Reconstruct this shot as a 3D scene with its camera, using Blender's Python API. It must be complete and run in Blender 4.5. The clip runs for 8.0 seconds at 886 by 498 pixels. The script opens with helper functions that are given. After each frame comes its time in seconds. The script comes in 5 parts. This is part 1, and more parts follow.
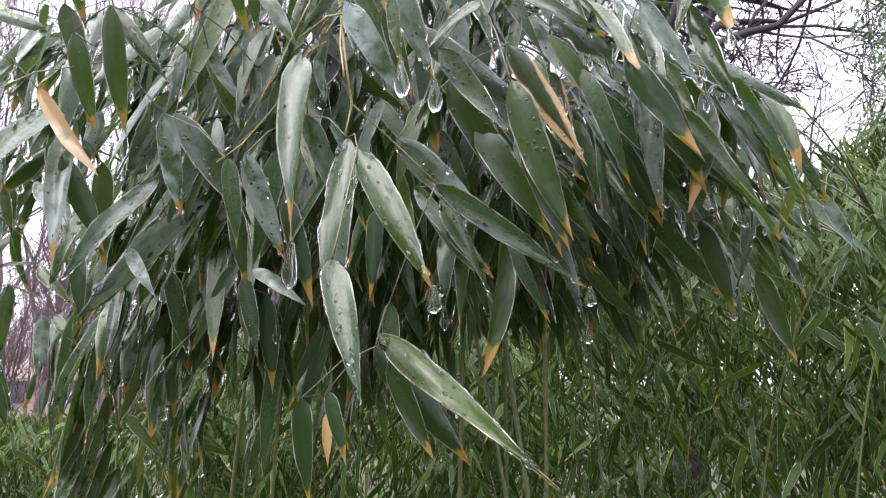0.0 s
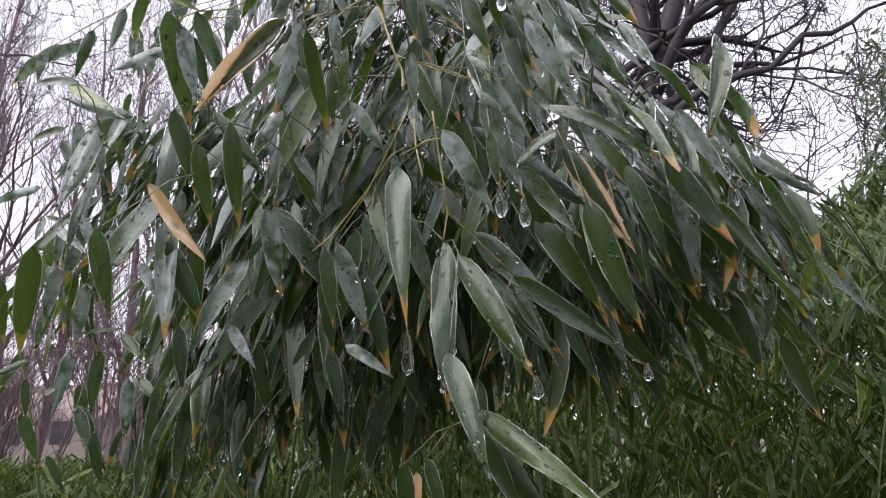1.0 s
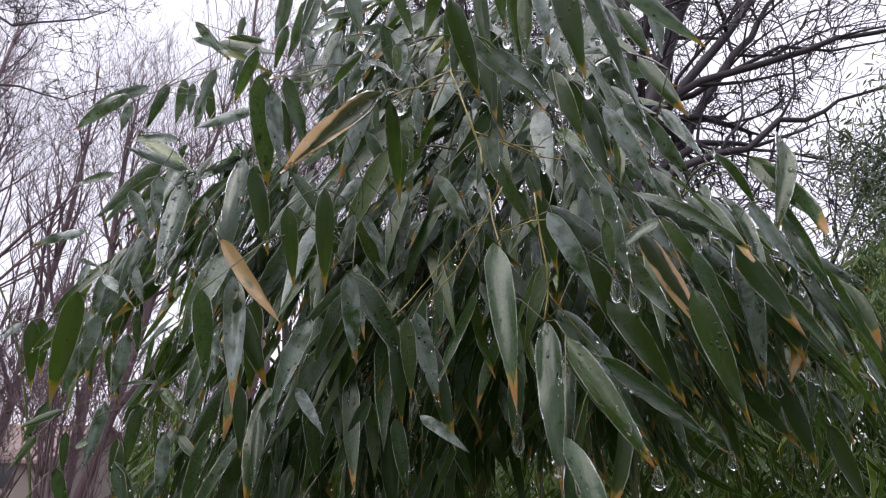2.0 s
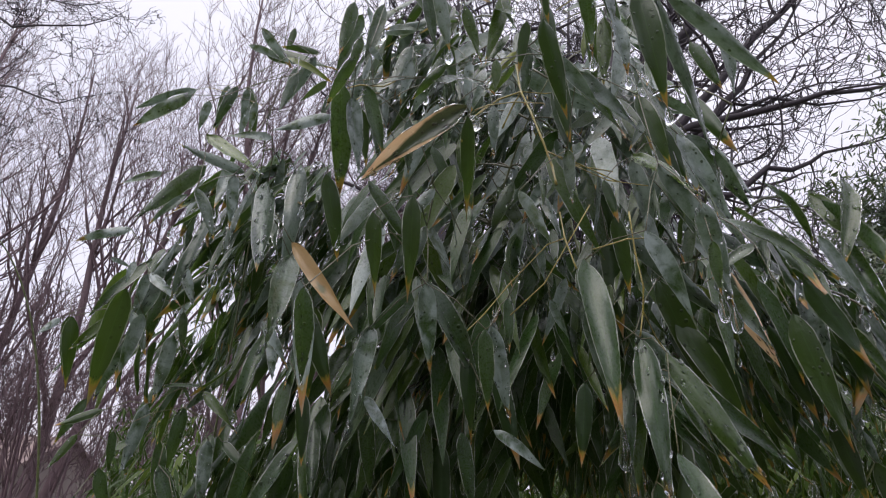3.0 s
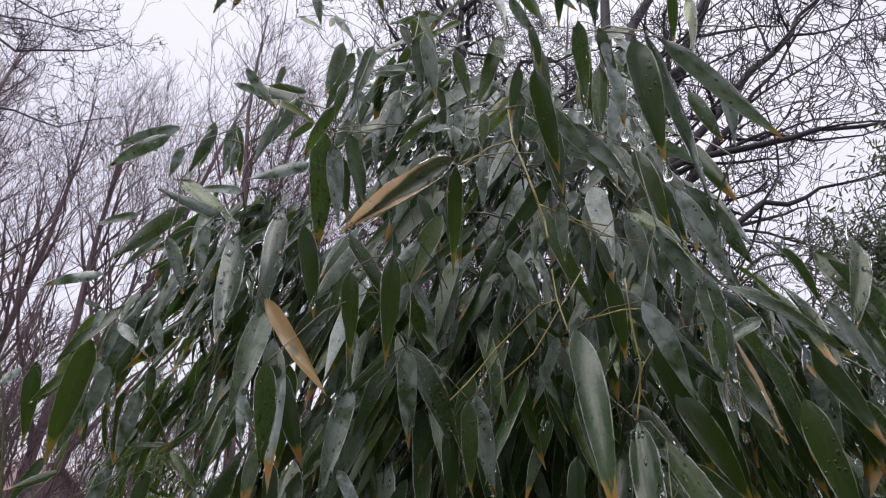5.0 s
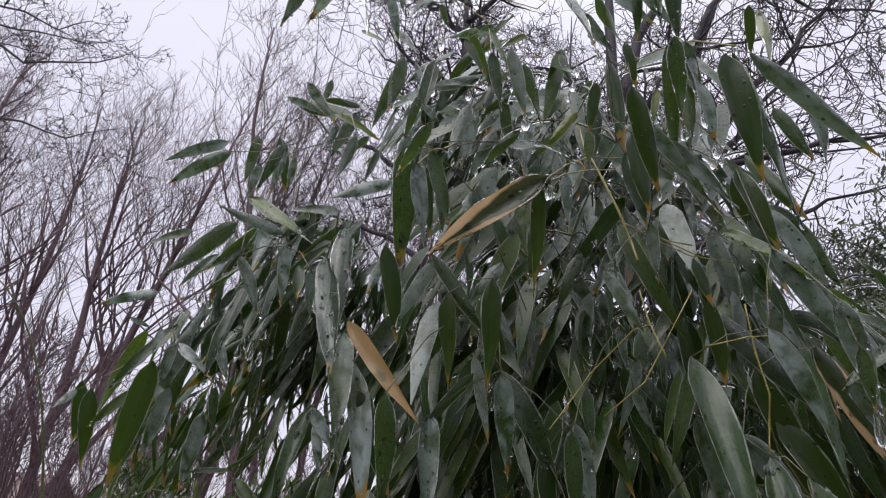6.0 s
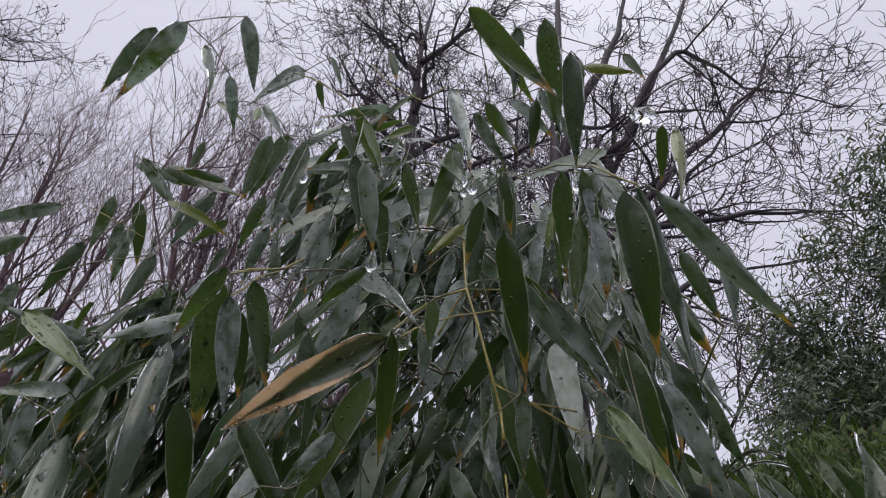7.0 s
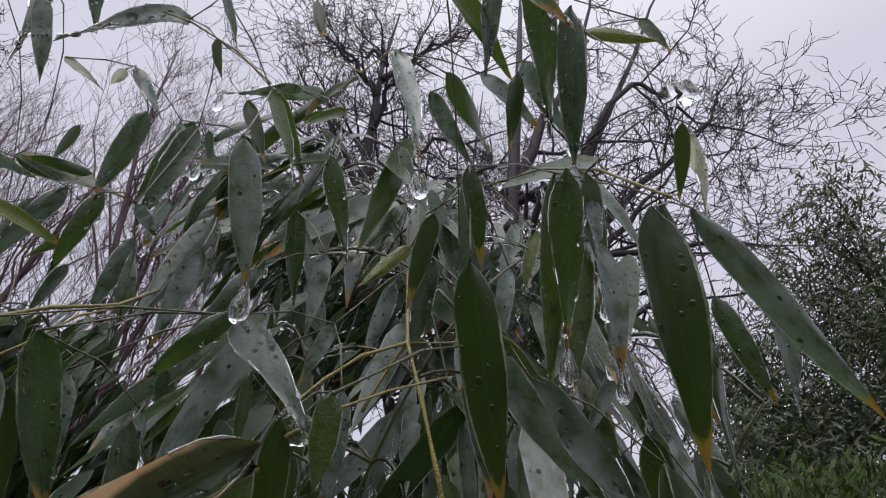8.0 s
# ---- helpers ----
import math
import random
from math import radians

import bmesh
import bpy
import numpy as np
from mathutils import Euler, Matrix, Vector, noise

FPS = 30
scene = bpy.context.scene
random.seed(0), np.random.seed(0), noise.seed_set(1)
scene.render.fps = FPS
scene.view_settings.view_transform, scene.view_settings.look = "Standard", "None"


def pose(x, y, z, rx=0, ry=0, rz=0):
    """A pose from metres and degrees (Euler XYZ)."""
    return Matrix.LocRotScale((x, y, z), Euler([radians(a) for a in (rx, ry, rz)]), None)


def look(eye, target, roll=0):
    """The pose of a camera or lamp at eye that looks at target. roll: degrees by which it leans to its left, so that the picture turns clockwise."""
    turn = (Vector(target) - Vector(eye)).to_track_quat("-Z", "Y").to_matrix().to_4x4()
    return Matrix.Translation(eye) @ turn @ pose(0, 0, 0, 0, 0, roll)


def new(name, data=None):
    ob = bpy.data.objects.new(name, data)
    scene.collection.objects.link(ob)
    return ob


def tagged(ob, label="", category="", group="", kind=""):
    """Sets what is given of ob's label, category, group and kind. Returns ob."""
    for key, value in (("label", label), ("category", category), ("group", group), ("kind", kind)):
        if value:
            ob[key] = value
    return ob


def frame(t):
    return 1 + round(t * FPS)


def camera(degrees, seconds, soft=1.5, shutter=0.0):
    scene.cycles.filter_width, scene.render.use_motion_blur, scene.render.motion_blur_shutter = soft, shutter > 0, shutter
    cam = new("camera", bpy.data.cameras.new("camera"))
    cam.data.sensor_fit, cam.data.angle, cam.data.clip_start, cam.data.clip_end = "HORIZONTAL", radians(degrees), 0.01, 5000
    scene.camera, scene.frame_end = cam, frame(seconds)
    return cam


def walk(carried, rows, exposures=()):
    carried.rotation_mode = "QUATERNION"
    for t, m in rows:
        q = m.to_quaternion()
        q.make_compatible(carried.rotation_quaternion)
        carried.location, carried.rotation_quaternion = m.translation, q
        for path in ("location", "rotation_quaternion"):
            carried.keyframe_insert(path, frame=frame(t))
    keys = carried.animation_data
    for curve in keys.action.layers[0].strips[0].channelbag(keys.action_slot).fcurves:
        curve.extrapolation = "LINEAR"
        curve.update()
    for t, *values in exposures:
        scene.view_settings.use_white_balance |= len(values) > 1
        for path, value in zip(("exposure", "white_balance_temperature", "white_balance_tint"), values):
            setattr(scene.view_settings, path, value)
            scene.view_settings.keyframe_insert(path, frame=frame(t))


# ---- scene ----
cam = camera(72.5, 8.0, soft=1.1)
PATH = [
    (0, (0.000, 0.000, 1.550), (-0.567, 2.470, 2.132), -0.6),
    (0.5, (-0.012, -0.040, 1.564), (-0.593, 2.406, 2.226), -1.0),
    (1, (-0.049, -0.104, 1.575), (-0.603, 2.330, 2.305), -1.0),
    (1.5, (-0.100, -0.114, 1.571), (-0.608, 2.304, 2.382), -0.1),
    (2, (-0.155, -0.140, 1.590), (-0.593, 2.240, 2.543), 1.6),
    (2.2, (-0.152, -0.176, 1.599), (-0.563, 2.193, 2.593), 2.2),
    (3.3, (-0.281, -0.143, 1.563), (-0.641, 2.200, 2.633), 4.5),
    (3.5, (-0.272, -0.139, 1.611), (-0.630, 2.206, 2.675), 4.4),
    (4, (-0.255, -0.090, 1.599), (-0.611, 2.249, 2.677), 4.7),
    (4.5, (-0.216, -0.094, 1.596), (-0.568, 2.222, 2.727), 4.9),
    (5, (-0.250, -0.124, 1.620), (-0.602, 2.171, 2.792), 5.1),
    (5.2, (-0.261, -0.122, 1.623), (-0.647, 2.161, 2.805), 4.6),
    (6.3, (-0.358, -0.118, 1.646), (-0.684, 2.141, 2.889), 5.9),
    (6.5, (-0.330, -0.099, 1.692), (-0.614, 2.148, 2.970), 6.2),
    (7, (-0.270, -0.047, 1.804), (-0.382, 2.165, 3.167), 6.8),
    (7.5, (-0.256, 0.032, 1.863), (-0.282, 2.235, 3.245), 6.4),
    (8, (-0.265, 0.116, 1.918), (-0.191, 2.271, 3.369), 6.4),
]
walk(cam, [(t, look(eye, aim, roll)) for t, eye, aim, roll in PATH],
     exposures=((0.0, 1.65), (0.5, 1.41), (1.0, 0.88), (1.5, 0.64), (2.0, 0.53), (3.5, 0.25), (4.5, 0.30), (5.0, 0.23), (6.5, -0.02), (7.0, -0.20), (8.0, -0.26)))

# ---- sky and sun: a bright winter overcast ----
world = bpy.data.worlds.new("overcast_sky")
scene.world = world
world.use_nodes = True
wn, wl = world.node_tree.nodes, world.node_tree.links
wn.clear()
sky = wn.new("ShaderNodeTexSky")
sky.sky_type, sky.sun_disc = "NISHITA", False
sky.sun_elevation, sky.sun_rotation = radians(57), radians(211)
sky.air_density, sky.dust_density = 1.0, 4.0
sky_bg = wn.new("ShaderNodeBackground")
sky_bg.inputs["Strength"].default_value = 0.04
wl.new(sky.outputs[0], sky_bg.inputs["Color"])
w_co = wn.new("ShaderNodeTexCoord")
w_sep = wn.new("ShaderNodeSeparateXYZ")
wl.new(w_co.outputs["Generated"], w_sep.inputs[0])
w_ramp = wn.new("ShaderNodeValToRGB")
w_ramp.color_ramp.elements[0].position, w_ramp.color_ramp.elements[0].color = 0.0, (0.645, 0.60, 0.705, 1)
w_ramp.color_ramp.elements[1].position, w_ramp.color_ramp.elements[1].color = 1.0, (1.30, 1.28, 1.36, 1)
w_mid = w_ramp.color_ramp.elements.new(0.72)
w_mid.color = (0.765, 0.735, 0.835, 1)
wl.new(w_sep.outputs["Z"], w_ramp.inputs[0])
w_noise = wn.new("ShaderNodeTexNoise")
w_noise.inputs["Scale"].default_value, w_noise.inputs["Detail"].default_value = 1.6, 3
wl.new(w_co.outputs["Generated"], w_noise.inputs["Vector"])
w_map = wn.new("ShaderNodeMapRange")
w_map.inputs["To Min"].default_value, w_map.inputs["To Max"].default_value = 0.9, 1.08
wl.new(w_noise.outputs[0], w_map.inputs[0])
cloud_bg = wn.new("ShaderNodeBackground")
wl.new(w_ramp.outputs[0], cloud_bg.inputs["Color"])
wl.new(w_map.outputs[0], cloud_bg.inputs["Strength"])
w_add = wn.new("ShaderNodeAddShader")
wl.new(sky_bg.outputs[0], w_add.inputs[0])
wl.new(cloud_bg.outputs[0], w_add.inputs[1])
w_out = wn.new("ShaderNodeOutputWorld")
wl.new(w_add.outputs[0], w_out.inputs[0])

sun = new("sun", bpy.data.lights.new("sun", "SUN"))
sun.data.energy, sun.data.angle, sun.data.color = 1.4, radians(60), (1.0, 0.985, 0.985)
sun.matrix_world = look((-3, -5, 9), (0, 0, 0))


# ---- materials ----
def material(name):
    m = bpy.data.materials.new(name)
    m.use_nodes = True
    nt = m.node_tree
    return m, nt.nodes, nt.links, nt.nodes["Principled BSDF"], nt.nodes["Material Output"]


def math_node(n, l, op, a, b=None, clamp=False):
    k = n.new("ShaderNodeMath")
    k.operation, k.use_clamp = op, clamp
    for i, v in enumerate((a, b)):
        if v is None:
            continue
        if isinstance(v, (int, float)):
            k.inputs[i].default_value = v
        else:
            l.new(v, k.inputs[i])
    return k.outputs[0]


def mix_colour(n, l, fac, a, b):
    k = n.new("ShaderNodeMix")
    k.data_type = "RGBA"
    for slot, v in ((0, fac), (6, a), (7, b)):
        if isinstance(v, (int, float)):
            k.inputs[slot].default_value = v
        elif isinstance(v, tuple):
            k.inputs[slot].default_value = (*v, 1)
        else:
            l.new(v, k.inputs[slot])
    return k.outputs[2]


def noise_node(n, l, vec, scale, detail=3.0, dist=0.0):
    k = n.new("ShaderNodeTexNoise")
    k.inputs["Scale"].default_value, k.inputs["Detail"].default_value, k.inputs["Distortion"].default_value = scale, detail, dist
    if vec is not None:
        l.new(vec, k.inputs["Vector"])
    return k.outputs[0]


def leaf_material(name, per_island, dark, light, tip_share, gloss=0.22, through_light=0.38, dead=0, coat=(1.0, 1.7), frost=0.10, shine=0.4, burnt=0.05):
    """A bamboo leaf under clear ice: veins along it, a pale midrib, scorched tip and margins, painted rim glints, a wet
    gloss.
    """
    m, n, l, p, out = material(name)
    uv = n.new("ShaderNodeUVMap")
    uv.uv_map = "leaf"
    sep = n.new("ShaderNodeSeparateXYZ")
    l.new(uv.outputs[0], sep.inputs[0])
    u, v = sep.outputs["X"], sep.outputs["Y"]
    if per_island:
        r = n.new("ShaderNodeNewGeometry").outputs["Random Per Island"]
    else:
        r = n.new("ShaderNodeObjectInfo").outputs["Random"]
    off = n.new("ShaderNodeCombineXYZ")
    l.new(math_node(n, l, "MULTIPLY", u, 0.22), off.inputs[0])
    l.new(v, off.inputs[1])
    l.new(math_node(n, l, "MULTIPLY", r, 40.0), off.inputs[2])
    place = off.outputs[0]
    broad = noise_node(n, l, place, 5.0, 4)
    fine = noise_node(n, l, place, 45.0, 3)
    veins = n.new("ShaderNodeMath")
    veins.operation = "SINE"
    l.new(math_node(n, l, "MULTIPLY", u, 120.0), veins.inputs[0])
    r2 = math_node(n, l, "FRACT", math_node(n, l, "MULTIPLY", r, 7.31))
    r3 = math_node(n, l, "FRACT", math_node(n, l, "MULTIPLY", r, 23.7))
    tone = math_node(n, l, "ADD", math_node(n, l, "MULTIPLY", broad, 0.7), math_node(n, l, "MULTIPLY", r2, 0.5), True)
    col = mix_colour(n, l, tone, dark, light)
    olive = math_node(n, l, "MULTIPLY", math_node(n, l, "SUBTRACT", math_node(n, l, "FRACT", math_node(n, l, "MULTIPLY", r, 13.9)), 0.62), 2.2, True)
    col = mix_colour(n, l, olive, col, tuple(c * k for c, k in zip(light, (1.9, 1.35, 0.7))))
    col = mix_colour(n, l, math_node(n, l, "MULTIPLY", math_node(n, l, "ADD", veins.outputs[0], 1.0), 0.02), col, tuple(c * 2.2 for c in light))
    away = math_node(n, l, "ABSOLUTE", math_node(n, l, "SUBTRACT", u, 0.5))
    rib = math_node(n, l, "LESS_THAN", away, 0.022)
    col = mix_colour(n, l, math_node(n, l, "MULTIPLY", rib, 0.25), col, tuple(c * 2.6 for c in light))
    # bright glints of the icy edge painted into the colour, broken by noise
    rim_glint = math_node(n, l, "MULTIPLY", math_node(n, l, "GREATER_THAN", math_node(n, l, "ADD", away, math_node(n, l, "MULTIPLY", fine, 0.07)), 0.492), math_node(n, l, "MULTIPLY", math_node(n, l, "SUBTRACT", broad, 0.36), 3.0, True))
    col = mix_colour(n, l, rim_glint, col, (0.52, 0.53, 0.48))
    # cloudy ice in patches, thick or thin per leaf, with sky sheen painted in
    film_sheen = math_node(n, l, "MULTIPLY", math_node(n, l, "SUBTRACT", noise_node(n, l, place, 4.2, 5, 0.5), 0.36 if frost < 0.6 else 0.33), 4.0, True)
    film_sheen = math_node(n, l, "MULTIPLY", film_sheen, math_node(n, l, "MULTIPLY", math_node(n, l, "ADD", math_node(n, l, "MULTIPLY", r2, 0.9), 0.1), frost))
    col = mix_colour(n, l, film_sheen, col, (0.19, 0.26, 0.21) if frost < 0.6 else (0.33, 0.395, 0.39))
    damp = math_node(n, l, "MULTIPLY", math_node(n, l, "SUBTRACT", noise_node(n, l, place, 11.0, 4, 0.8), 0.56), 5.0, True)
    col = mix_colour(n, l, math_node(n, l, "MULTIPLY", damp, 0.55), col, tuple(c * 0.6 for c in dark))
    # beads of melt water: dark wet spots that stand up from the surface
    cells = n.new("ShaderNodeTexVoronoi")
    cells.inputs["Scale"].default_value = 21.0
    l.new(place, cells.inputs["Vector"])
    pick = n.new("ShaderNodeSeparateColor")
    l.new(cells.outputs["Color"], pick.inputs[0])
    size = math_node(n, l, "MULTIPLY", math_node(n, l, "SUBTRACT", pick.outputs[0], 0.68), 1.25, True)
    bead = math_node(n, l, "MULTIPLY", math_node(n, l, "SUBTRACT", size, cells.outputs["Distance"]), 9.0, True)
    col = mix_colour(n, l, math_node(n, l, "MULTIPLY", bead, 0.9), col, tuple(c * 0.35 for c in dark))
    # scorched end: yellow, then orange, then straw, on some leaves only
    reach = math_node(n, l, "MULTIPLY", math_node(n, l, "LESS_THAN", r3, tip_share), math_node(n, l, "ADD", math_node(n, l, "MULTIPLY", r2, 0.15), burnt))
    edge = math_node(n, l, "SUBTRACT", 1.0, reach)
    wob = math_node(n, l, "ADD", v, math_node(n, l, "MULTIPLY", math_node(n, l, "SUBTRACT", noise_node(n, l, place, 14.0, 2), 0.5), 0.16))
    wob = math_node(n, l, "ADD", wob, math_node(n, l, "MULTIPLY", away, 0.08))
    over = math_node(n, l, "SUBTRACT", wob, edge)
    col = mix_colour(n, l, math_node(n, l, "MULTIPLY", over, 22.0, True), col, (0.30, 0.22, 0.03))
    col = mix_colour(n, l, math_node(n, l, "MULTIPLY", math_node(n, l, "SUBTRACT", over, 0.035), 20.0, True), col, (0.42, 0.19, 0.045))
    col = mix_colour(n, l, math_node(n, l, "MULTIPLY", math_node(n, l, "SUBTRACT", over, 0.10), 16.0, True), col, (0.36, 0.24, 0.13))
    if dead == 2:
        singe = math_node(n, l, "ADD", math_node(n, l, "MULTIPLY", away, 1.7), math_node(n, l, "ADD", math_node(n, l, "MULTIPLY", v, 0.9), math_node(n, l, "MULTIPLY", broad, 0.5)))
        col = mix_colour(n, l, math_node(n, l, "MULTIPLY", math_node(n, l, "SUBTRACT", singe, 1.08), 6.0, True), col, mix_colour(n, l, broad, (0.66, 0.36, 0.14), (0.84, 0.66, 0.46)))
    if dead == 1:
        dry = mix_colour(n, l, broad, (0.38, 0.21, 0.07), (0.60, 0.40, 0.18))
        col = mix_colour(n, l, math_node(n, l, "MULTIPLY", math_node(n, l, "SUBTRACT", noise_node(n, l, place, 4.0, 3), 0.60), 9.0, True), dry, (0.10, 0.11, 0.03))
    l.new(col, p.inputs["Base Color"])
    rough = math_node(n, l, "ADD", gloss, math_node(n, l, "MULTIPLY", fine, 0.12))
    l.new(rough, p.inputs["Roughness"])
    p.inputs["Specular IOR Level"].default_value = shine
    # the ice skin is clear in streaks and patches along the leaf, and missing where beads stand
    run = n.new("ShaderNodeCombineXYZ")
    l.new(math_node(n, l, "MULTIPLY", u, 1.6), run.inputs[0])
    l.new(math_node(n, l, "MULTIPLY", v, 0.55), run.inputs[1])
    l.new(math_node(n, l, "MULTIPLY", r, 40.0), run.inputs[2])
    streak = noise_node(n, l, run.outputs[0], 7.0, 4, 0.4)
    skin = math_node(n, l, "MULTIPLY", math_node(n, l, "SUBTRACT", streak, 0.22), 2.6, True)
    skin = math_node(n, l, "MULTIPLY", skin, math_node(n, l, "SUBTRACT", 1.0, math_node(n, l, "MULTIPLY", bead, 0.9)))
    l.new(math_node(n, l, "MULTIPLY", skin, coat[0]), p.inputs["Coat Weight"])
    l.new(math_node(n, l, "ADD", 0.12, math_node(n, l, "MULTIPLY", math_node(n, l, "SUBTRACT", 1.0, streak), 0.22)), p.inputs["Coat Roughness"])
    p.inputs["Coat IOR"].default_value = coat[1]
    # ice skin: shallow lumps over the fine veins
    height = math_node(n, l, "ADD", math_node(n, l, "MULTIPLY", veins.outputs[0], 0.012), math_node(n, l, "MULTIPLY", fine, 0.14))
    height = math_node(n, l, "ADD", height, math_node(n, l, "MULTIPLY", noise_node(n, l, place, 10.0, 2, 0.6), 0.7))
    height = math_node(n, l, "ADD", height, math_node(n, l, "MULTIPLY", bead, 2.5))
    bump = n.new("ShaderNodeBump")
    bump.inputs["Strength"].default_value, bump.inputs["Distance"].default_value = 0.45, 0.002
    l.new(height, bump.inputs["Height"])
    l.new(bump.outputs[0], p.inputs["Normal"])
    l.new(bump.outputs[0], p.inputs["Coat Normal"])
    back = n.new("ShaderNodeBsdfTranslucent")
    l.new(mix_colour(n, l, (0.6 if frost < 0.6 else 0.3) if dead != 2 else 0.1, col, (0.13, 0.22, 0.03) if not dead else (0.75, 0.50, 0.25)), back.inputs["Color"])
    mixed = n.new("ShaderNodeMixShader")
    mixed.inputs[0].default_value = through_light
    l.new(p.outputs[0], mixed.inputs[1])
    l.new(back.outputs[0], mixed.inputs[2])
    l.new(mixed.outputs[0], out.inputs[0])
    return m


def ice_material(name):
    m, n, l, p, out = material(name)
    p.inputs["Base Color"].default_value = (0.96, 0.98, 1.0, 1)
    p.inputs["Transmission Weight"].default_value, p.inputs["IOR"].default_value = 1.0, 1.31
    co = n.new("ShaderNodeTexCoord").outputs["Object"]
    cloud = noise_node(n, l, co, 90.0, 3)
    l.new(math_node(n, l, "MULTIPLY", cloud, 0.16), p.inputs["Roughness"])
    bump = n.new("ShaderNodeBump")
    bump.inputs["Strength"].default_value, bump.inputs["Distance"].default_value = 0.3, 0.001
    l.new(cloud, bump.inputs["Height"])
    l.new(bump.outputs[0], p.inputs["Normal"])
    return m


def wood_material(name, dark, light, scale, rough=0.6, coat=0.0):
    m, n, l, p, out = material(name)
    co = n.new("ShaderNodeTexCoord").outputs["Object"]
    big, small = noise_node(n, l, co, scale, 4), noise_node(n, l, co, scale * 9, 3)
    tone = math_node(n, l, "ADD", math_node(n, l, "MULTIPLY", big, 0.7), math_node(n, l, "MULTIPLY", small, 0.4), True)
    l.new(mix_colour(n, l, tone, dark, light), p.inputs["Base Color"])
    p.inputs["Roughness"].default_value, p.inputs["Coat Weight"].default_value, p.inputs["Coat Roughness"].default_value = rough, coat, 0.12
    bump = n.new("ShaderNodeBump")
    bump.inputs["Strength"].default_value, bump.inputs["Distance"].default_value = 0.5, 0.01
    l.new(small, bump.inputs["Height"])
    l.new(bump.outputs[0], p.inputs["Normal"])
    return m


DARK, LIGHT = (0.009, 0.026, 0.007), (0.030, 0.066, 0.016)
LEAF = leaf_material("icy_bamboo_leaf", False, DARK, LIGHT, 0.68, coat=(0.9, 1.5), frost=0.14)
LEAF_ICED_SHEEN = leaf_material("iced_sheen_bamboo_leaf", False, DARK, LIGHT, 0.55, through_light=0.42, frost=1.0, coat=(1.0, 1.6))
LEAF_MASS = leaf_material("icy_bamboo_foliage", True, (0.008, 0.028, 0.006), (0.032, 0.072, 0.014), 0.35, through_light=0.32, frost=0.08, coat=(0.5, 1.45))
# paler copy of the foliage above, sky sheen added to its ice colour
LEAF_MASS_ICED_SHEEN = leaf_material("iced_sheen_bamboo_foliage", True, (0.010, 0.030, 0.009), (0.036, 0.074, 0.020), 0.35, through_light=0.34, frost=0.75, coat=(0.9, 1.55))
LEAF_FRESH = leaf_material("young_bamboo_leaf", False, (0.05, 0.10, 0.012), (0.12, 0.17, 0.03), 0.3)
LEAF_DEEP = leaf_material("deep_green_bamboo_leaf", False, (0.006, 0.020, 0.004), (0.016, 0.042, 0.007), 1.0, 0.25, 0.36, coat=(0.6, 1.45), frost=0.04, burnt=0.11)
LEAF_DEAD = leaf_material("dead_bamboo_leaf", False, DARK, LIGHT, 1.0, 0.35, 0.5, dead=1)
LEAF_SCORCHED = leaf_material("scorched_bamboo_leaf", False, DARK, LIGHT, 1.0, 0.3, 0.5, dead=2)
HEDGE_LEAF = leaf_material("hedge_bamboo_foliage", True, (0.0015, 0.007, 0.0008), (0.036, 0.076, 0.006), 0.22, 0.36, 0.14, coat=(0.12, 1.4), frost=0.0, shine=0.18)
SHRUB_LEAF = leaf_material("shrub_foliage", True, (0.016, 0.030, 0.018), (0.058, 0.086, 0.046), 0.0, 0.4, 0.2, coat=(0.4, 1.4), frost=0.12)
ICE = ice_material("clear_ice")
TWIG = wood_material("bamboo_twig", (0.15, 0.14, 0.022), (0.40, 0.31, 0.050), 60.0, 0.35, 0.8)
STALK = wood_material("green_leaf_stalk", (0.045, 0.055, 0.022), (0.13, 0.115, 0.045), 60.0, 0.35, 0.8)
CULM = wood_material("bamboo_culm", (0.05, 0.075, 0.03), (0.13, 0.14, 0.05), 12.0, 0.35, 0.5)
BARK_DARK = wood_material("dark_bark", (0.014, 0.010, 0.016), (0.046, 0.034, 0.048), 3.0, 0.7)
BARK_PINK = wood_material("reddish_twig_bark", (0.070, 0.042, 0.052), (0.155, 0.098, 0.115), 3.0, 0.7)


# ---- mesh helpers ----
def mesh_object(name, verts, faces, mat, parent=None, uvs=None, label="", smooth=True):
    me = bpy.data.meshes.new(name)
    me.from_pydata([tuple(v) for v in verts], [], faces)
    if smooth:
        me.shade_smooth()
    if uvs is not None:
        layer = me.uv_layers.new(name="leaf")
        index = np.empty(len(me.loops), dtype=np.int32)
        me.loops.foreach_get("vertex_index", index)
        layer.data.foreach_set("uv", np.asarray(uvs, dtype=np.float32)[index].ravel())
    me.materials.append(mat)
    ob = new(name, me)
    ob.parent = parent
    if label:
        tagged(ob, label)
    return ob


def shared(name, me, parent, m, label=""):
    ob = new(name, me)
    ob.parent = parent
    ob.matrix_basis = m
    if label:
        tagged(ob, label)
    return ob


def empty(name, place=(0, 0, 0)):
    ob = new(name)
    ob.location = place
    ob.empty_display_size = 0.1
    return ob


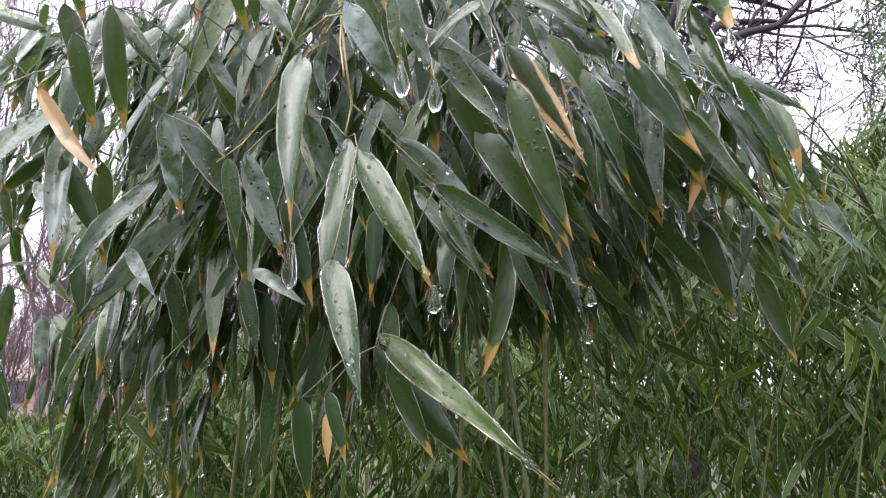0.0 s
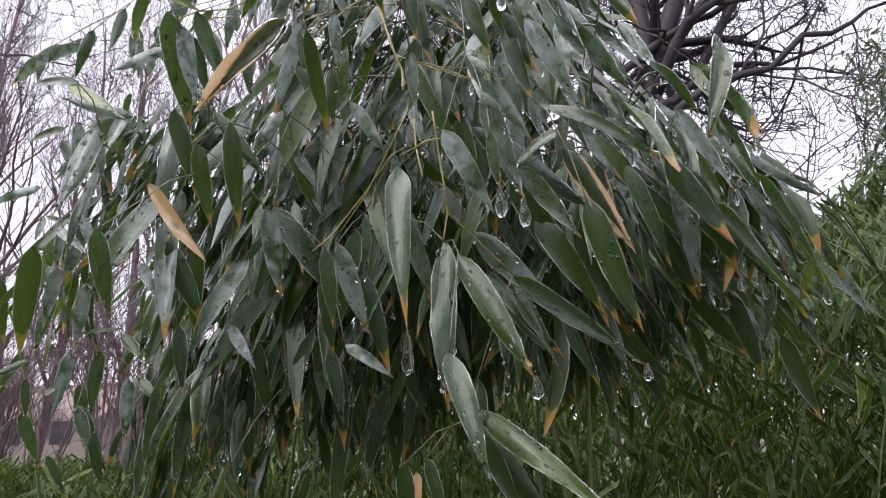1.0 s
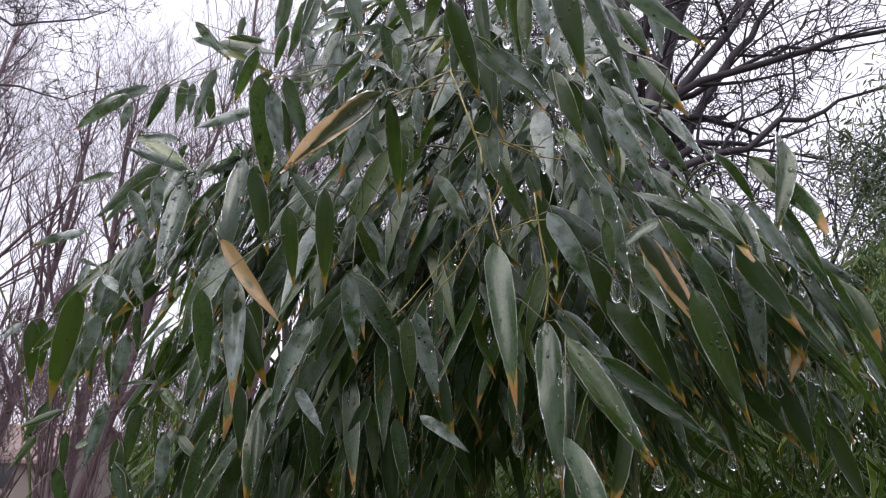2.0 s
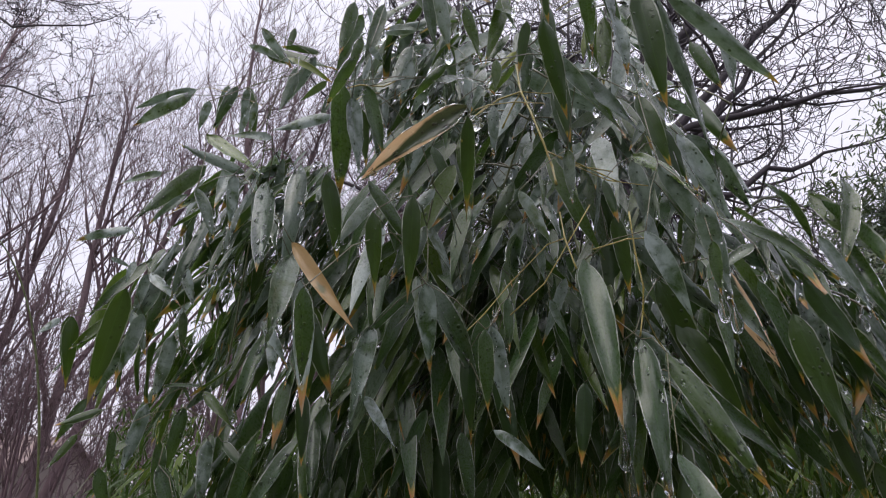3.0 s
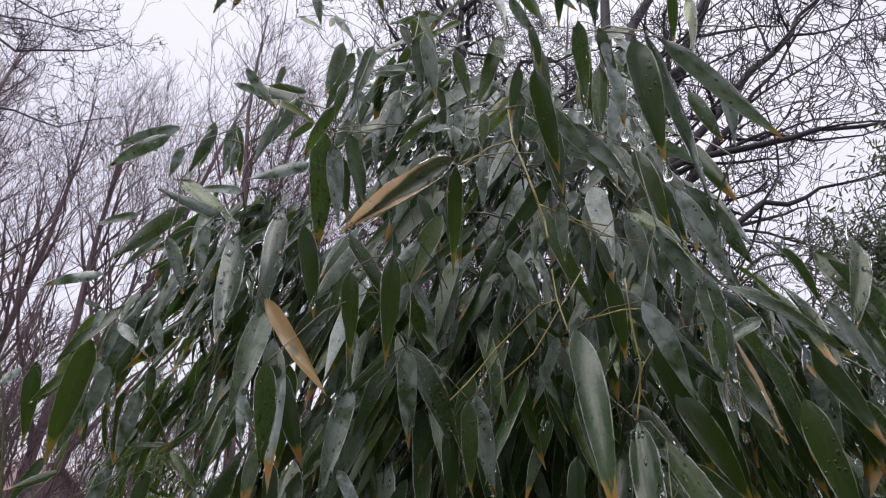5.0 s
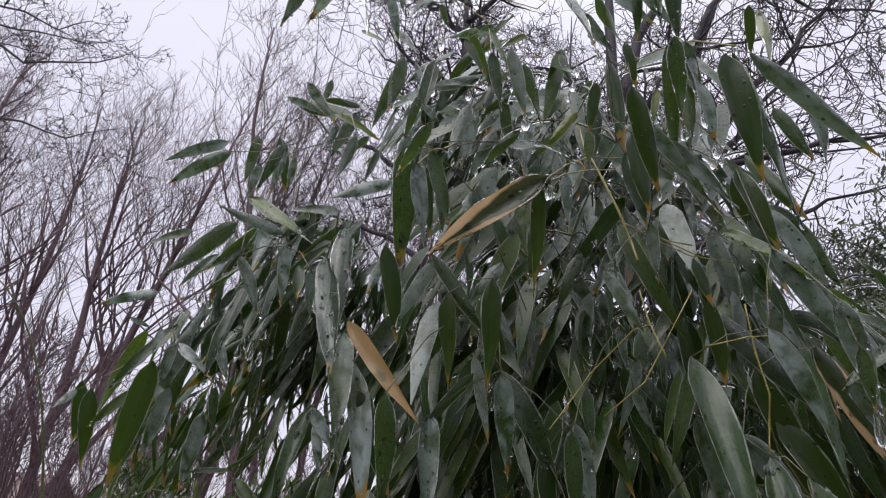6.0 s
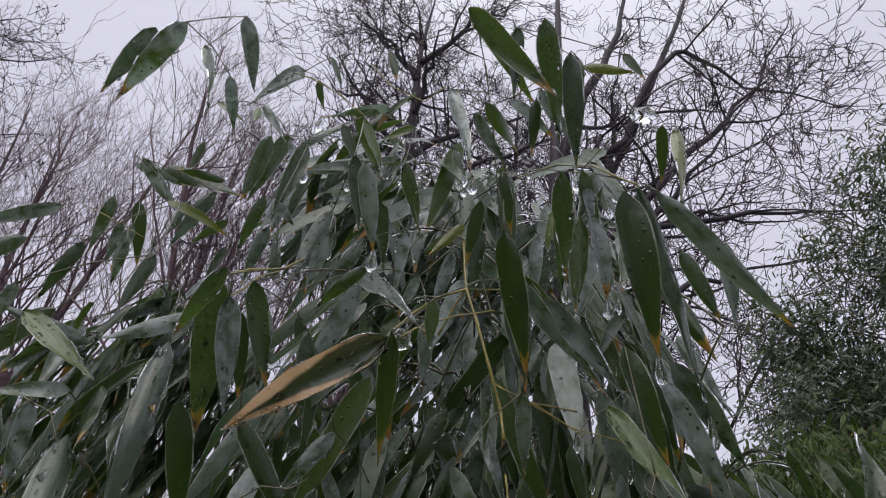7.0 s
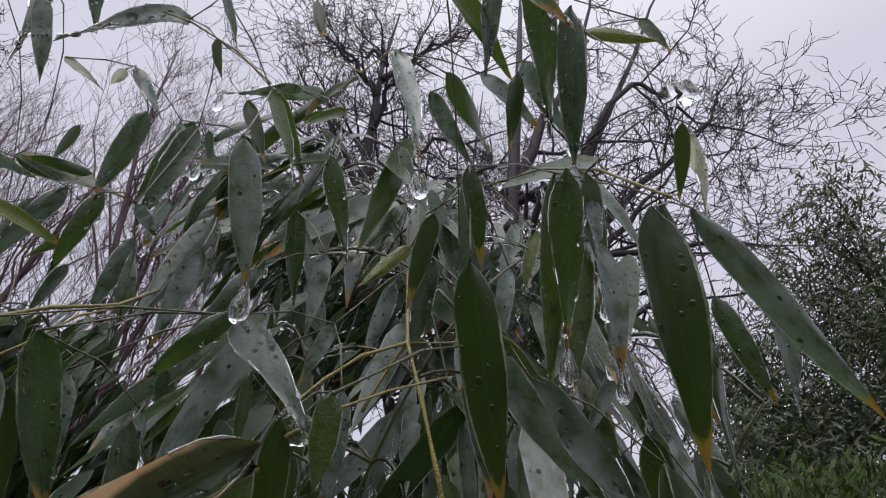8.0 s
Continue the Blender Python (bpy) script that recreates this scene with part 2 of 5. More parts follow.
class Tubes:
    """Collects tapered tubes along polylines into one mesh."""

    def __init__(self):
        self.v, self.f = [], []

    def add(self, points, radii, sides=5):
        pts = [Vector(p) for p in points]
        start = len(self.v)
        side = Vector((0.31, 0.87, 0.21))
        for i, p in enumerate(pts):
            d = (pts[min(i + 1, len(pts) - 1)] - pts[max(i - 1, 0)]).normalized()
            side = (side - d * side.dot(d))
            if side.length < 1e-4:
                side = d.orthogonal()
            side.normalize()
            other = d.cross(side)
            for k in range(sides):
                a = 2 * math.pi * k / sides
                self.v.append(p + (side * math.cos(a) + other * math.sin(a)) * radii[i])
        for i in range(len(pts) - 1):
            for k in range(sides):
                a, b = start + i * sides + k, start + i * sides + (k + 1) % sides
                self.f.append((a, b, b + sides, a + sides))
        self.f.append(tuple(range(start + sides - 1, start - 1, -1)))
        self.f.append(tuple(range(start + (len(pts) - 1) * sides, start + len(pts) * sides)))

    def make(self, name, mat, parent=None, label=""):
        return mesh_object(name, self.v, self.f, mat, parent, None, label)


def leaf_shape(rows, cols, bend, cup, wave, seed, twist=0.0):
    """Unit leaf: base at the origin, tip at y = 1, one unit wide at most, upper face to +z. Returns verts, faces, uvs."""
    rng = random.Random(seed)
    ph = rng.uniform(0, 6)
    verts, uvs, faces = [], [], []
    for i in range(rows + 1):
        s = (0.0, 0.03, 0.08, 0.15, 0.24, 0.34, 0.44, 0.54, 0.63, 0.72, 0.80, 0.87, 0.92, 0.96, 1.0)[i] if rows == 14 else ((0.0, 0.07, 0.22, 0.6, 0.86, 1.0)[i] if rows == 5 else (0.0, 0.25, 0.68, 1.0)[i])
        if s < 0.18:
            w = 0.08 + 0.92 * math.sin(s / 0.18 * math.pi / 2) ** 0.9
        elif s < 0.48:
            w = 1.0 - 0.06 * abs(s - 0.36)
        else:
            q = (s - 0.48) / 0.52
            w = max(0.012, 0.993 * (1.0 - q ** 1.7) * (1 - 0.34 * q))
        # ragged margins and a slow twist from base to tip
        rag = [rng.gauss(0, 0.035) if rows == 14 and 0 < i < rows - 1 else 0.0 for _ in (0, 1)]
        spin = twist * (s - 0.3)
        for j in range(cols + 1):
            c = j / cols - 0.5
            z = -bend * s * s + cup * (4 * c * c) * (0.3 + 0.7 * math.sin(math.pi * min(1, s * 1.1))) + wave * math.sin(9 * s + ph + 5 * c) * (abs(c) * 2)
            z += c * w * spin * 0.17 + (rng.gauss(0, 0.0022) if rows == 14 else 0.0)
            x = c * w * (1 + rag[c > 0] * (abs(c) > 0.4)) * (1 - 0.25 * spin * spin) + 0.03 * math.sin(4 * s + ph)
            verts.append((x, s - 0.25 * bend * bend * s * s, z))
            uvs.append((c + 0.5, s))
    for i in range(rows):
        for j in range(cols):
            a = i * (cols + 1) + j
            faces.append((a, a + 1, a + cols + 2, a + cols + 1))
    return np.array(verts), faces, np.array(uvs)


def leaf_frame(base, tip, facing, width):
    """The pose that carries a unit leaf from base to tip, its upper face turned towards facing."""
    base, tip = Vector(base), Vector(tip)
    y = tip - base
    length = y.length
    y.normalize()
    z = Vector(facing)
    z -= y * z.dot(y)
    if z.length < 1e-4:
        z = y.orthogonal()
    z.normalize()
    x = y.cross(z)
    m = Matrix((x * width, y * length, z * length)).transposed().to_4x4()
    m.translation = base
    return m


NEAR_SHAPES = [leaf_shape(14, 6, b, c, w, i, k) for i, (b, c, w, k) in enumerate(
    ((0.06, 0.022, 0.010, 0.9), (0.14, 0.034, 0.012, -1.1), (0.20, -0.024, 0.014, 1.3), (0.04, -0.030, 0.012, -0.8), (0.30, 0.045, 0.010, -1.9), (0.10, 0.060, 0.016, 1.6), (0.06, 0.055, 0.012, 0.5), (0.16, -0.050, 0.016, 2.2)))]
MASS_SHAPES = [leaf_shape(5, 2, b, c, w, 20 + i) for i, (b, c, w) in enumerate(
    ((0.06, 0.015, 0.0), (0.18, 0.02, 0.0), (0.3, 0.012, 0.0), (0.10, -0.015, 0.0)))]
NEEDLE_SHAPES = [leaf_shape(2, 1, b, 0.0, 0.0, 50 + i) for i, b in enumerate((0.06, 0.2, 0.35))]
TINY_SHAPES = [leaf_shape(3, 1, b, 0.0, 0.0, 40 + i) for i, b in enumerate((0.08, 0.25, 0.4))]


def unit_mesh(name, shape, mat):
    verts, faces, uvs = shape
    me = bpy.data.meshes.new(name)
    me.from_pydata([tuple(v) for v in verts], [], faces)
    me.shade_smooth()
    layer = me.uv_layers.new(name="leaf")
    index = np.empty(len(me.loops), dtype=np.int32)
    me.loops.foreach_get("vertex_index", index)
    layer.data.foreach_set("uv", uvs.astype(np.float32)[index].ravel())
    me.materials.append(mat)
    return me


LEAF_MESHES = {"green": [unit_mesh("leaf", s, LEAF) for s in NEAR_SHAPES],
               "wet": [unit_mesh("leaf", s, LEAF) for s in NEAR_SHAPES],
               "iced": [unit_mesh("leaf", s, LEAF_ICED_SHEEN) for s in NEAR_SHAPES],
               "fresh": [unit_mesh("leaf", s, LEAF_FRESH) for s in NEAR_SHAPES],
               "deep": [unit_mesh("leaf", s, LEAF_DEEP) for s in NEAR_SHAPES],
               "scorched": [unit_mesh("leaf", s, LEAF_SCORCHED) for s in NEAR_SHAPES],
               "dead": [unit_mesh("leaf", s, LEAF_DEAD) for s in NEAR_SHAPES]}


def bead_mesh(shape, seed):
    """Frozen beads and lumps scattered over the upper face of a leaf shape."""
    rng = random.Random(seed)
    verts, faces = [], []
    pts, rows, cols = shape[0], 14, 6
    for _ in range(rng.randint(16, 26)):
        i, j = rng.randint(1, rows - 2), rng.randint(0, cols - 1)
        fu, fv = rng.random(), rng.random()
        a, b = pts[i * (cols + 1) + j], pts[i * (cols + 1) + j + 1]
        c, d = pts[(i + 1) * (cols + 1) + j], pts[(i + 1) * (cols + 1) + j + 1]
        at = (a * (1 - fu) + b * fu) * (1 - fv) + (c * (1 - fu) + d * fu) * fv
        r = rng.choice((0.008, 0.012, 0.018, 0.025))
        lean, long = rng.uniform(-0.6, 0.6), rng.uniform(1.0, 2.0)
        start = len(verts)
        for ring, (h, q) in enumerate(((-0.15, 1.0), (0.45, 0.8), (0.75, 0.35))):
            for k in range(7):
                t = 2 * math.pi * k / 7
                ex, ey = math.cos(t) * r * q, math.sin(t) * r * q * long
                # the leaf is about four times as long as wide, so x is stretched to keep beads round
                verts.append((at[0] + (ex * math.cos(lean) - ey * math.sin(lean)) * 4.3, at[1] + ex * math.sin(lean) + ey * math.cos(lean), at[2] + h * r))
        for ring in range(2):
            for k in range(7):
                p, q = start + ring * 7 + k, start + ring * 7 + (k + 1) % 7
                faces.append((p, q, q + 7, p + 7))
        faces.append(tuple(start + 14 + k for k in range(7)))
        faces.append(tuple(start + 6 - k for k in range(7)))
    # a broken ridge of ice along both margins
    for j in (0, cols):
        ring = -1
        for i in range(1, rows + 1):
            if rng.random() < 0.34:
                ring = -1
                continue
            c, r, start = pts[i * (cols + 1) + j], rng.choice((0.0022, 0.0032, 0.0045, 0.007, 0.011)), len(verts)
            for k in range(5):
                t = 2 * math.pi * k / 5
                verts.append((c[0] + math.cos(t) * r * 5.0, c[1] + rng.uniform(-0.004, 0.004), c[2] + math.sin(t) * r))
            if ring >= 0:
                for k in range(5):
                    faces.append((ring + k, ring + (k + 1) % 5, start + (k + 1) % 5, start + k))
            ring = start
    me = bpy.data.meshes.new("ice_glaze")
    me.from_pydata(verts, [], faces)
    me.shade_smooth()
    me.materials.append(ICE)
    return me


BEAD_MESHES = [bead_mesh(s, 70 + i) for i, s in enumerate(NEAR_SHAPES)]


def drop_mesh(seed, long):
    """A hanging drop of ice: narrow neck, swollen lower end, in metres, neck at the origin."""
    rng = random.Random(seed)
    prof = ((0.0, 0.0012), (0.004, 0.0022), (0.009, 0.0030), (0.014, 0.0042), (0.019, 0.0050), (0.023, 0.0046), (0.026, 0.0028), (0.0272, 0.0006))
    verts, faces = [], []
    for h, r in prof:
        wx, wy = rng.uniform(-0.0006, 0.0006), rng.uniform(-0.0006, 0.0006)
        for k in range(9):
            t = 2 * math.pi * k / 9
            q = r * rng.uniform(0.9, 1.12)
            verts.append((wx + q * math.cos(t), wy + q * math.sin(t), -h * long))
    for i in range(len(prof) - 1):
        for k in range(9):
            a, b = i * 9 + k, i * 9 + (k + 1) % 9
            faces.append((a, a + 9, b + 9, b))
    faces.append(tuple(range(9)))
    faces.append(tuple(len(verts) - 1 - k for k in range(9)))
    me = bpy.data.meshes.new("ice_drop")
    me.from_pydata(verts, [], faces)
    me.shade_smooth()
    me.materials.append(ICE)
    return me


DROP_MESHES = [drop_mesh(i, s) for i, s in enumerate((0.6, 0.8, 1.0, 1.3))]


class Foliage:
    """Many leaves joined into one mesh."""

    def __init__(self, shapes):
        self.shapes, self.v, self.f, self.uv, self.count = shapes, [], [], [], 0

    def add(self, m, rng):
        verts, faces, uvs = self.shapes[rng.randrange(len(self.shapes))]
        a = np.array(m)
        self.v.append(verts @ a[:3, :3].T + a[:3, 3])
        self.f.extend([tuple(i + self.count for i in f) for f in faces])
        self.uv.append(uvs)
        self.count += len(verts)

    def make(self, name, mat, parent, label=""):
        if not self.v:
            return None
        ob = mesh_object(name, np.concatenate(self.v), self.f, mat, parent, np.concatenate(self.uv), label)
        return tagged(ob, kind="stuff")


# ---- ground ----
def ground_sheet():
    m, n, l, p, out = material("winter_lawn")
    co = n.new("ShaderNodeTexCoord").outputs["Object"]
    patch, blade, spot = noise_node(n, l, co, 0.5, 5), noise_node(n, l, co, 60.0, 3), noise_node(n, l, co, 6.0, 4)
    col = mix_colour(n, l, math_node(n, l, "MULTIPLY", math_node(n, l, "SUBTRACT", patch, 0.35), 3.0, True), (0.045, 0.07, 0.022), (0.12, 0.09, 0.06))
    col = mix_colour(n, l, math_node(n, l, "MULTIPLY", blade, 0.6), col, (0.10, 0.11, 0.05))
    col = mix_colour(n, l, math_node(n, l, "MULTIPLY", math_node(n, l, "SUBTRACT", spot, 0.55), 4.0, True), col, (0.20, 0.19, 0.15))
    l.new(col, p.inputs["Base Color"])
    p.inputs["Roughness"].default_value = 0.8
    bump = n.new("ShaderNodeBump")
    bump.inputs["Strength"].default_value, bump.inputs["Distance"].default_value = 0.8, 0.03
    l.new(blade, bump.inputs["Height"])
    l.new(bump.outputs[0], p.inputs["Normal"])
    verts, faces = [], []
    marks = sorted({s * r for r in (0, 0.7, 1.5, 2.5, 4, 6, 9, 13, 18, 25, 40, 80, 200, 600, 1500) for s in (-1, 1)})
    for y in marks:
        for x in marks:
            d = math.hypot(x, y)
            h = 0.10 * noise.noise(Vector((x * 0.35, y * 0.35, 0))) * min(1, d / 3) if d < 60 else 0
            verts.append((x, y, h))
    k = len(marks)
    for i in range(k - 1):
        for j in range(k - 1):
            a = i * k + j
            faces.append((a, a + 1, a + k + 1, a + k))
    tagged(mesh_object("ground", verts, faces, m), "winter lawn with brown leaf litter and frost", "ground", kind="structure")


ground_sheet()


# ---- bare trees ----
def grow(tubes, rng, p, d, length, radius, depth, spread, lift, bare_from, twig_sink, sides=5, fine=0.0048, bend=0.10):
    """A limb that wanders, forks and ends in fine crooked twigs."""
    steps = 6 if depth > 1 else 5
    kink = bend * (1.0 if depth > 1 else 1.7)
    pts, radii = [p.copy()], [radius]
    q = p.copy()
    for i in range(steps):
        d = (d + Vector((rng.gauss(0, kink), rng.gauss(0, kink), rng.gauss(0, kink * 0.8) + lift * 0.06))).normalized()
        q = q + d * (length / steps)
        pts.append(q.copy())
        radii.append(max(fine * 0.55, radius * (1 - 0.62 * (i + 1) / steps)))
    sink = tubes if depth >= bare_from else twig_sink
    sink.add(pts, radii, sides if depth >= 3 else (4 if depth == 2 else 3))
    if depth == 0:
        return
    kids = rng.randint(3, 5) if depth > 1 else rng.randint(2, 4)
    for k in range(kids):
        at = rng.uniform(0.25, 0.95) if k else 1.0
        i = min(steps - 1, int(at * steps))
        o = pts[i].lerp(pts[i + 1], at * steps - i)
        out = d.orthogonal()
        out.rotate(Matrix.Rotation(rng.uniform(0, 6.283), 3, d))
        nd = (d * rng.uniform(0.6, 1.0) + out * rng.uniform(0.4, 0.9) * spread + Vector((0, 0, 0.22 * lift))).normalized()
        grow(tubes, rng, o, nd, length * rng.uniform(0.45, 0.72), max(fine, radii[i] * rng.uniform(0.45, 0.7)), depth - 1, spread, lift, bare_from, twig_sink, sides, fine, bend)


def bare_tree(base, height, radius, stems, seed, mat, label, spread=0.75, lift=1.0, lean=(0, 0), depth=4, group="bare trees"):
    rng = random.Random(seed)
    tree = tagged(empty("bare_tree" if height > 5 else "bare_shrub", base), label, "tree" if height > 5 else "shrub", group)
    twigs = Tubes()
    for s in range(stems):
        a = rng.uniform(0, 6.283)
        d = Vector((math.cos(a) * (0.14 if stems > 1 else 0.02) + lean[0], math.sin(a) * (0.14 if stems > 1 else 0.02) + lean[1], 1)).normalized()
        trunk = Tubes()
        o = Vector((math.cos(a), math.sin(a), 0)) * (0.25 if stems > 1 else 0.0) + Vector((0, 0, -0.15))
        pts, radii, q = [o], [radius * 1.25], o.copy()
        for i in range(9):
            d = (d + Vector((rng.gauss(0, 0.035), rng.gauss(0, 0.035), 0.02))).normalized()
            q = q + d * (height / 9)
            pts.append(q.copy())
            radii.append(radius * (1 - 0.9 * (i + 1) / 9) + 0.01)
        trunk.add(pts, radii, 8)
        trunk.make("trunk", mat, tree)
        for k in range(int(height * 1.35)):
            limb = Tubes()
            at = rng.uniform(0.18, 0.98)
            i = min(8, int(at * 9))
            start = pts[i].lerp(pts[i + 1], at * 9 - i)
            b = rng.uniform(0, 6.283)
            nd = Vector((math.cos(b) * spread, math.sin(b) * spread, 1.0 * lift + 0.3 * at)).normalized()
            grow(limb, rng, start, nd, height * (1.1 - at) * rng.uniform(0.25, 0.42) + 0.5, radii[i] * 0.42 + 0.003, 3, 0.70, lift, 2, twigs, 5, 0.0062, 0.14)
            limb.make("limb", mat, tree)
    tagged(twigs.make("twig_tangle", mat, tree), kind="stuff")
    return tree


SHRUB = "leafless shrub of thin reddish icy stems"
for k, (x, y, h) in enumerate(((-6.4, 7.6, 3.4), (-8.2, 9.4, 4.2), (-5.0, 8.8, 3.0), (-10.5, 8.6, 4.4), (-7.2, 11.2, 3.8), (-3.6, 9.6, 3.0), (-9.4, 7.4, 2.6), (-12.0, 11.5, 3.6), (-8.8, 12.8, 3.2), (-11.4, 9.8, 3.0))):
    bare_tree((x, y, 0), h, 0.015, 5, 80 + k, BARK_PINK, SHRUB, 0.7, 1.1, group="bare shrubs")
LEFT = "slender leafless tree with reddish-brown icy twigs"
bare_tree((-10.5, 12.0, 0), 14, 0.13, 2, 1, BARK_PINK, LEFT, 0.6, 1.3)
bare_tree((-8.0, 13.5, 0), 13, 0.11, 2, 2, BARK_PINK, LEFT, 0.6, 1.3)
bare_tree((-13.5, 10.5, 0), 14, 0.16, 1, 3, BARK_PINK, LEFT, 0.6, 1.3)
bare_tree((-6.2, 15.0, 0), 13, 0.10, 2, 4, BARK_PINK, LEFT, 0.6, 1.3)
bare_tree((-15.0, 14.0, 0), 15, 0.15, 2, 5, BARK_PINK, LEFT, 0.6, 1.3)
bare_tree((-4.0, 17.0, 0), 14, 0.12, 2, 7, BARK_PINK, LEFT, 0.6, 1.3)
bare_tree((-5.4, 11.4, 0), 14.5, 0.11, 1, 11, BARK_PINK, LEFT, 0.6, 1.3)
bare_tree((-2.9, 13.2, 0), 14.5, 0.11, 1, 12, BARK_PINK, LEFT, 0.6, 1.3)
bare_tree((3.2, 14.0, 0), 15, 0.16, 1, 9, BARK_DARK, "leafless tree with dark trunk and fine branches", 0.9, 0.6)


def limbed_tree(base, label, trunk_line, trunk_radii, limbs, mat, seed, reach, shoots, buds=False, girth=1.0):
    """A tree with a stout trunk and heavy limbs that reach out sideways and carry a tangle of twigs."""
    rng = random.Random(seed)
    tree = tagged(empty("bare_tree", base), label, "tree", "bare trees")
    trunk = Tubes()
    trunk.add(trunk_line, trunk_radii, 9)
    trunk.make("trunk", mat, tree)
    twigs = Tubes()
    for a, b, c, d, r in limbs:
        t = Tubes()
        a, b, c, d = Vector(a), Vector(b), Vector(c), Vector(d)
        # the limb leaves the trunk a little below its first mark
        low = a.z - 0.25 - 0.5 * math.hypot(a.x - trunk_line[0][0], a.y - trunk_line[0][1])
        span = next(i for i in range(len(trunk_line) - 1) if trunk_line[i + 1][2] >= low or i == len(trunk_line) - 2)
        p0, p1 = Vector(trunk_line[span]), Vector(trunk_line[span + 1])
        near = p0.lerp(p1, max(0.0, min(1.0, (low - p0.z) / (p1.z - p0.z))))
        line = [near, near.lerp(a, 0.5)]
        for i in range(11):
            s = i / 10
            # a smooth run through the four marks
            k = min(2, int(s * 3))
            f = s * 3 - k
            p0, p1, p2, p3 = ((a, a, b, c), (a, b, c, d), (b, c, d, d))[k]
            q = 0.5 * (2 * p1 + (p2 - p0) * f + (2 * p0 - 5 * p1 + 4 * p2 - p3) * f * f + (3 * p1 - p0 - 3 * p2 + p3) * f ** 3)
            line.append(q + Vector((rng.gauss(0, 0.07), rng.gauss(0, 0.07), rng.gauss(0, 0.07))) * (i > 0))
        n = len(line) - 1
        radii = [girth * r * (1 - 0.94 * i / n) for i in range(n + 1)]
        t.add(line, radii, 7)
        for _ in range(shoots):
            i = rng.randint(2, n - 1)
            way = (line[i + 1] - line[i]).normalized()
            out = way.orthogonal()
            out.rotate(Matrix.Rotation(rng.uniform(0, 6.283), 3, way))
            nd = (way * 0.6 + out * 0.9 + Vector((0, 0, 0.2))).normalized()
            grow(t, rng, line[i], nd, rng.uniform(0.5, 1.0) * reach, radii[i] * 0.5, 2 if buds else 3, 0.95, 0.3, 1 if buds else 2, twigs, 5, 0.0062 if buds else 0.0100, 0.19)
        t.make("limb", mat, tree)
    if buds:
        ends = [twigs.v[f[0]] for f in twigs.f if len(f) == 3]
        for p in ends[::2]:
            q = p + Vector((rng.gauss(0, 0.012), rng.gauss(0, 0.012), 0.03))
            twigs.add([p - Vector((0, 0, 0.01)), p.lerp(q, 0.5), q], [0.005, 0.010, 0.003], 4)
    tagged(twigs.make("twig_tangle", mat, tree), kind="stuff")


limbed_tree((1.29, 9.2, 0), "large leafless tree with heavy dark spreading limbs",
            [(0, 0, -0.2), (0.05, 0, 2), (0.0, 0.1, 4), (0.1, 0.1, 7), (0.0, 0.1, 10), (0.05, 0.1, 13), (0.0, 0.0, 17)],
            [0.26, 0.21, 0.18, 0.16, 0.13, 0.09, 0.02], (
                ((-0.44, -0.20, 7.02), (0.92, -0.20, 7.93), (2.28, -0.20, 8.45), (4.97, -0.20, 8.88), 0.12),
                ((0.35, -0.60, 6.07), (1.94, -0.60, 6.79), (3.00, -0.60, 7.21), (4.82, -0.60, 7.73), 0.10),
                ((0.20, 0.20, 7.40), (0.98, 0.20, 9.42), (2.10, 0.20, 12.40), (4.43, 0.20, 18.64), 0.27),
                ((1.37, -0.20, 10.29), (2.65, -0.20, 13.02), (3.75, -0.20, 12.16), (6.72, -0.20, 11.83), 0.11),
                ((0.43, -0.60, 7.19), (2.51, -0.60, 9.92), (3.81, -0.60, 11.41), (5.15, -0.60, 14.24), 0.12),
                ((0.58, -0.80, 7.41), (2.91, -0.80, 8.19), (4.10, -0.80, 8.43), (5.48, -0.80, 8.29), 0.09),
                ((0.04, 0.20, 9.04), (0.85, 0.20, 12.26), (1.59, 0.20, 14.47), (2.16, 0.20, 19.20), 0.20),
                ((0.58, 0.40, 6.80), (2.17, 0.40, 9.23), (3.15, 0.40, 10.44), (4.72, 0.40, 12.98), 0.13),
                ((0.21, -0.20, 6.41), (0.98, -0.20, 6.78), (1.87, -0.20, 6.94), (3.26, -0.20, 7.26), 0.12),
            ), BARK_DARK, 31, 2.6, 8, girth=0.9)
limbed_tree((-9.5, 7.0, 0), "leafless tree whose drooping boughs carry swollen buds",
            [(-4.4, 0, -0.2), (-4.3, 0, 3), (-4.4, 0.1, 6), (-4.3, 0.1, 9), (-4.4, 0.0, 12)], [0.22, 0.18, 0.14, 0.09, 0.02], (
                ((-2.82, 0.00, 10.75), (-1.18, 0.00, 9.90), (0.95, 0.00, 8.92), (2.21, 0.00, 9.40), 0.05),
                ((-1.64, 0.00, 8.43), (-0.10, 0.00, 8.00), (1.43, 0.00, 7.38), (2.53, 0.00, 7.72), 0.04),
                ((-4.05, 0.20, 12.77), (-2.51, 0.20, 11.28), (-0.12, 0.20, 10.36), (1.04, 0.20, 10.44), 0.05),
                ((-2.25, 0.00, 9.86), (-1.24, 0.00, 10.18), (0.36, 0.00, 9.74), (1.99, 0.00, 9.54), 0.04),
            ), BARK_DARK, 37, 1.0, 16, buds=True)


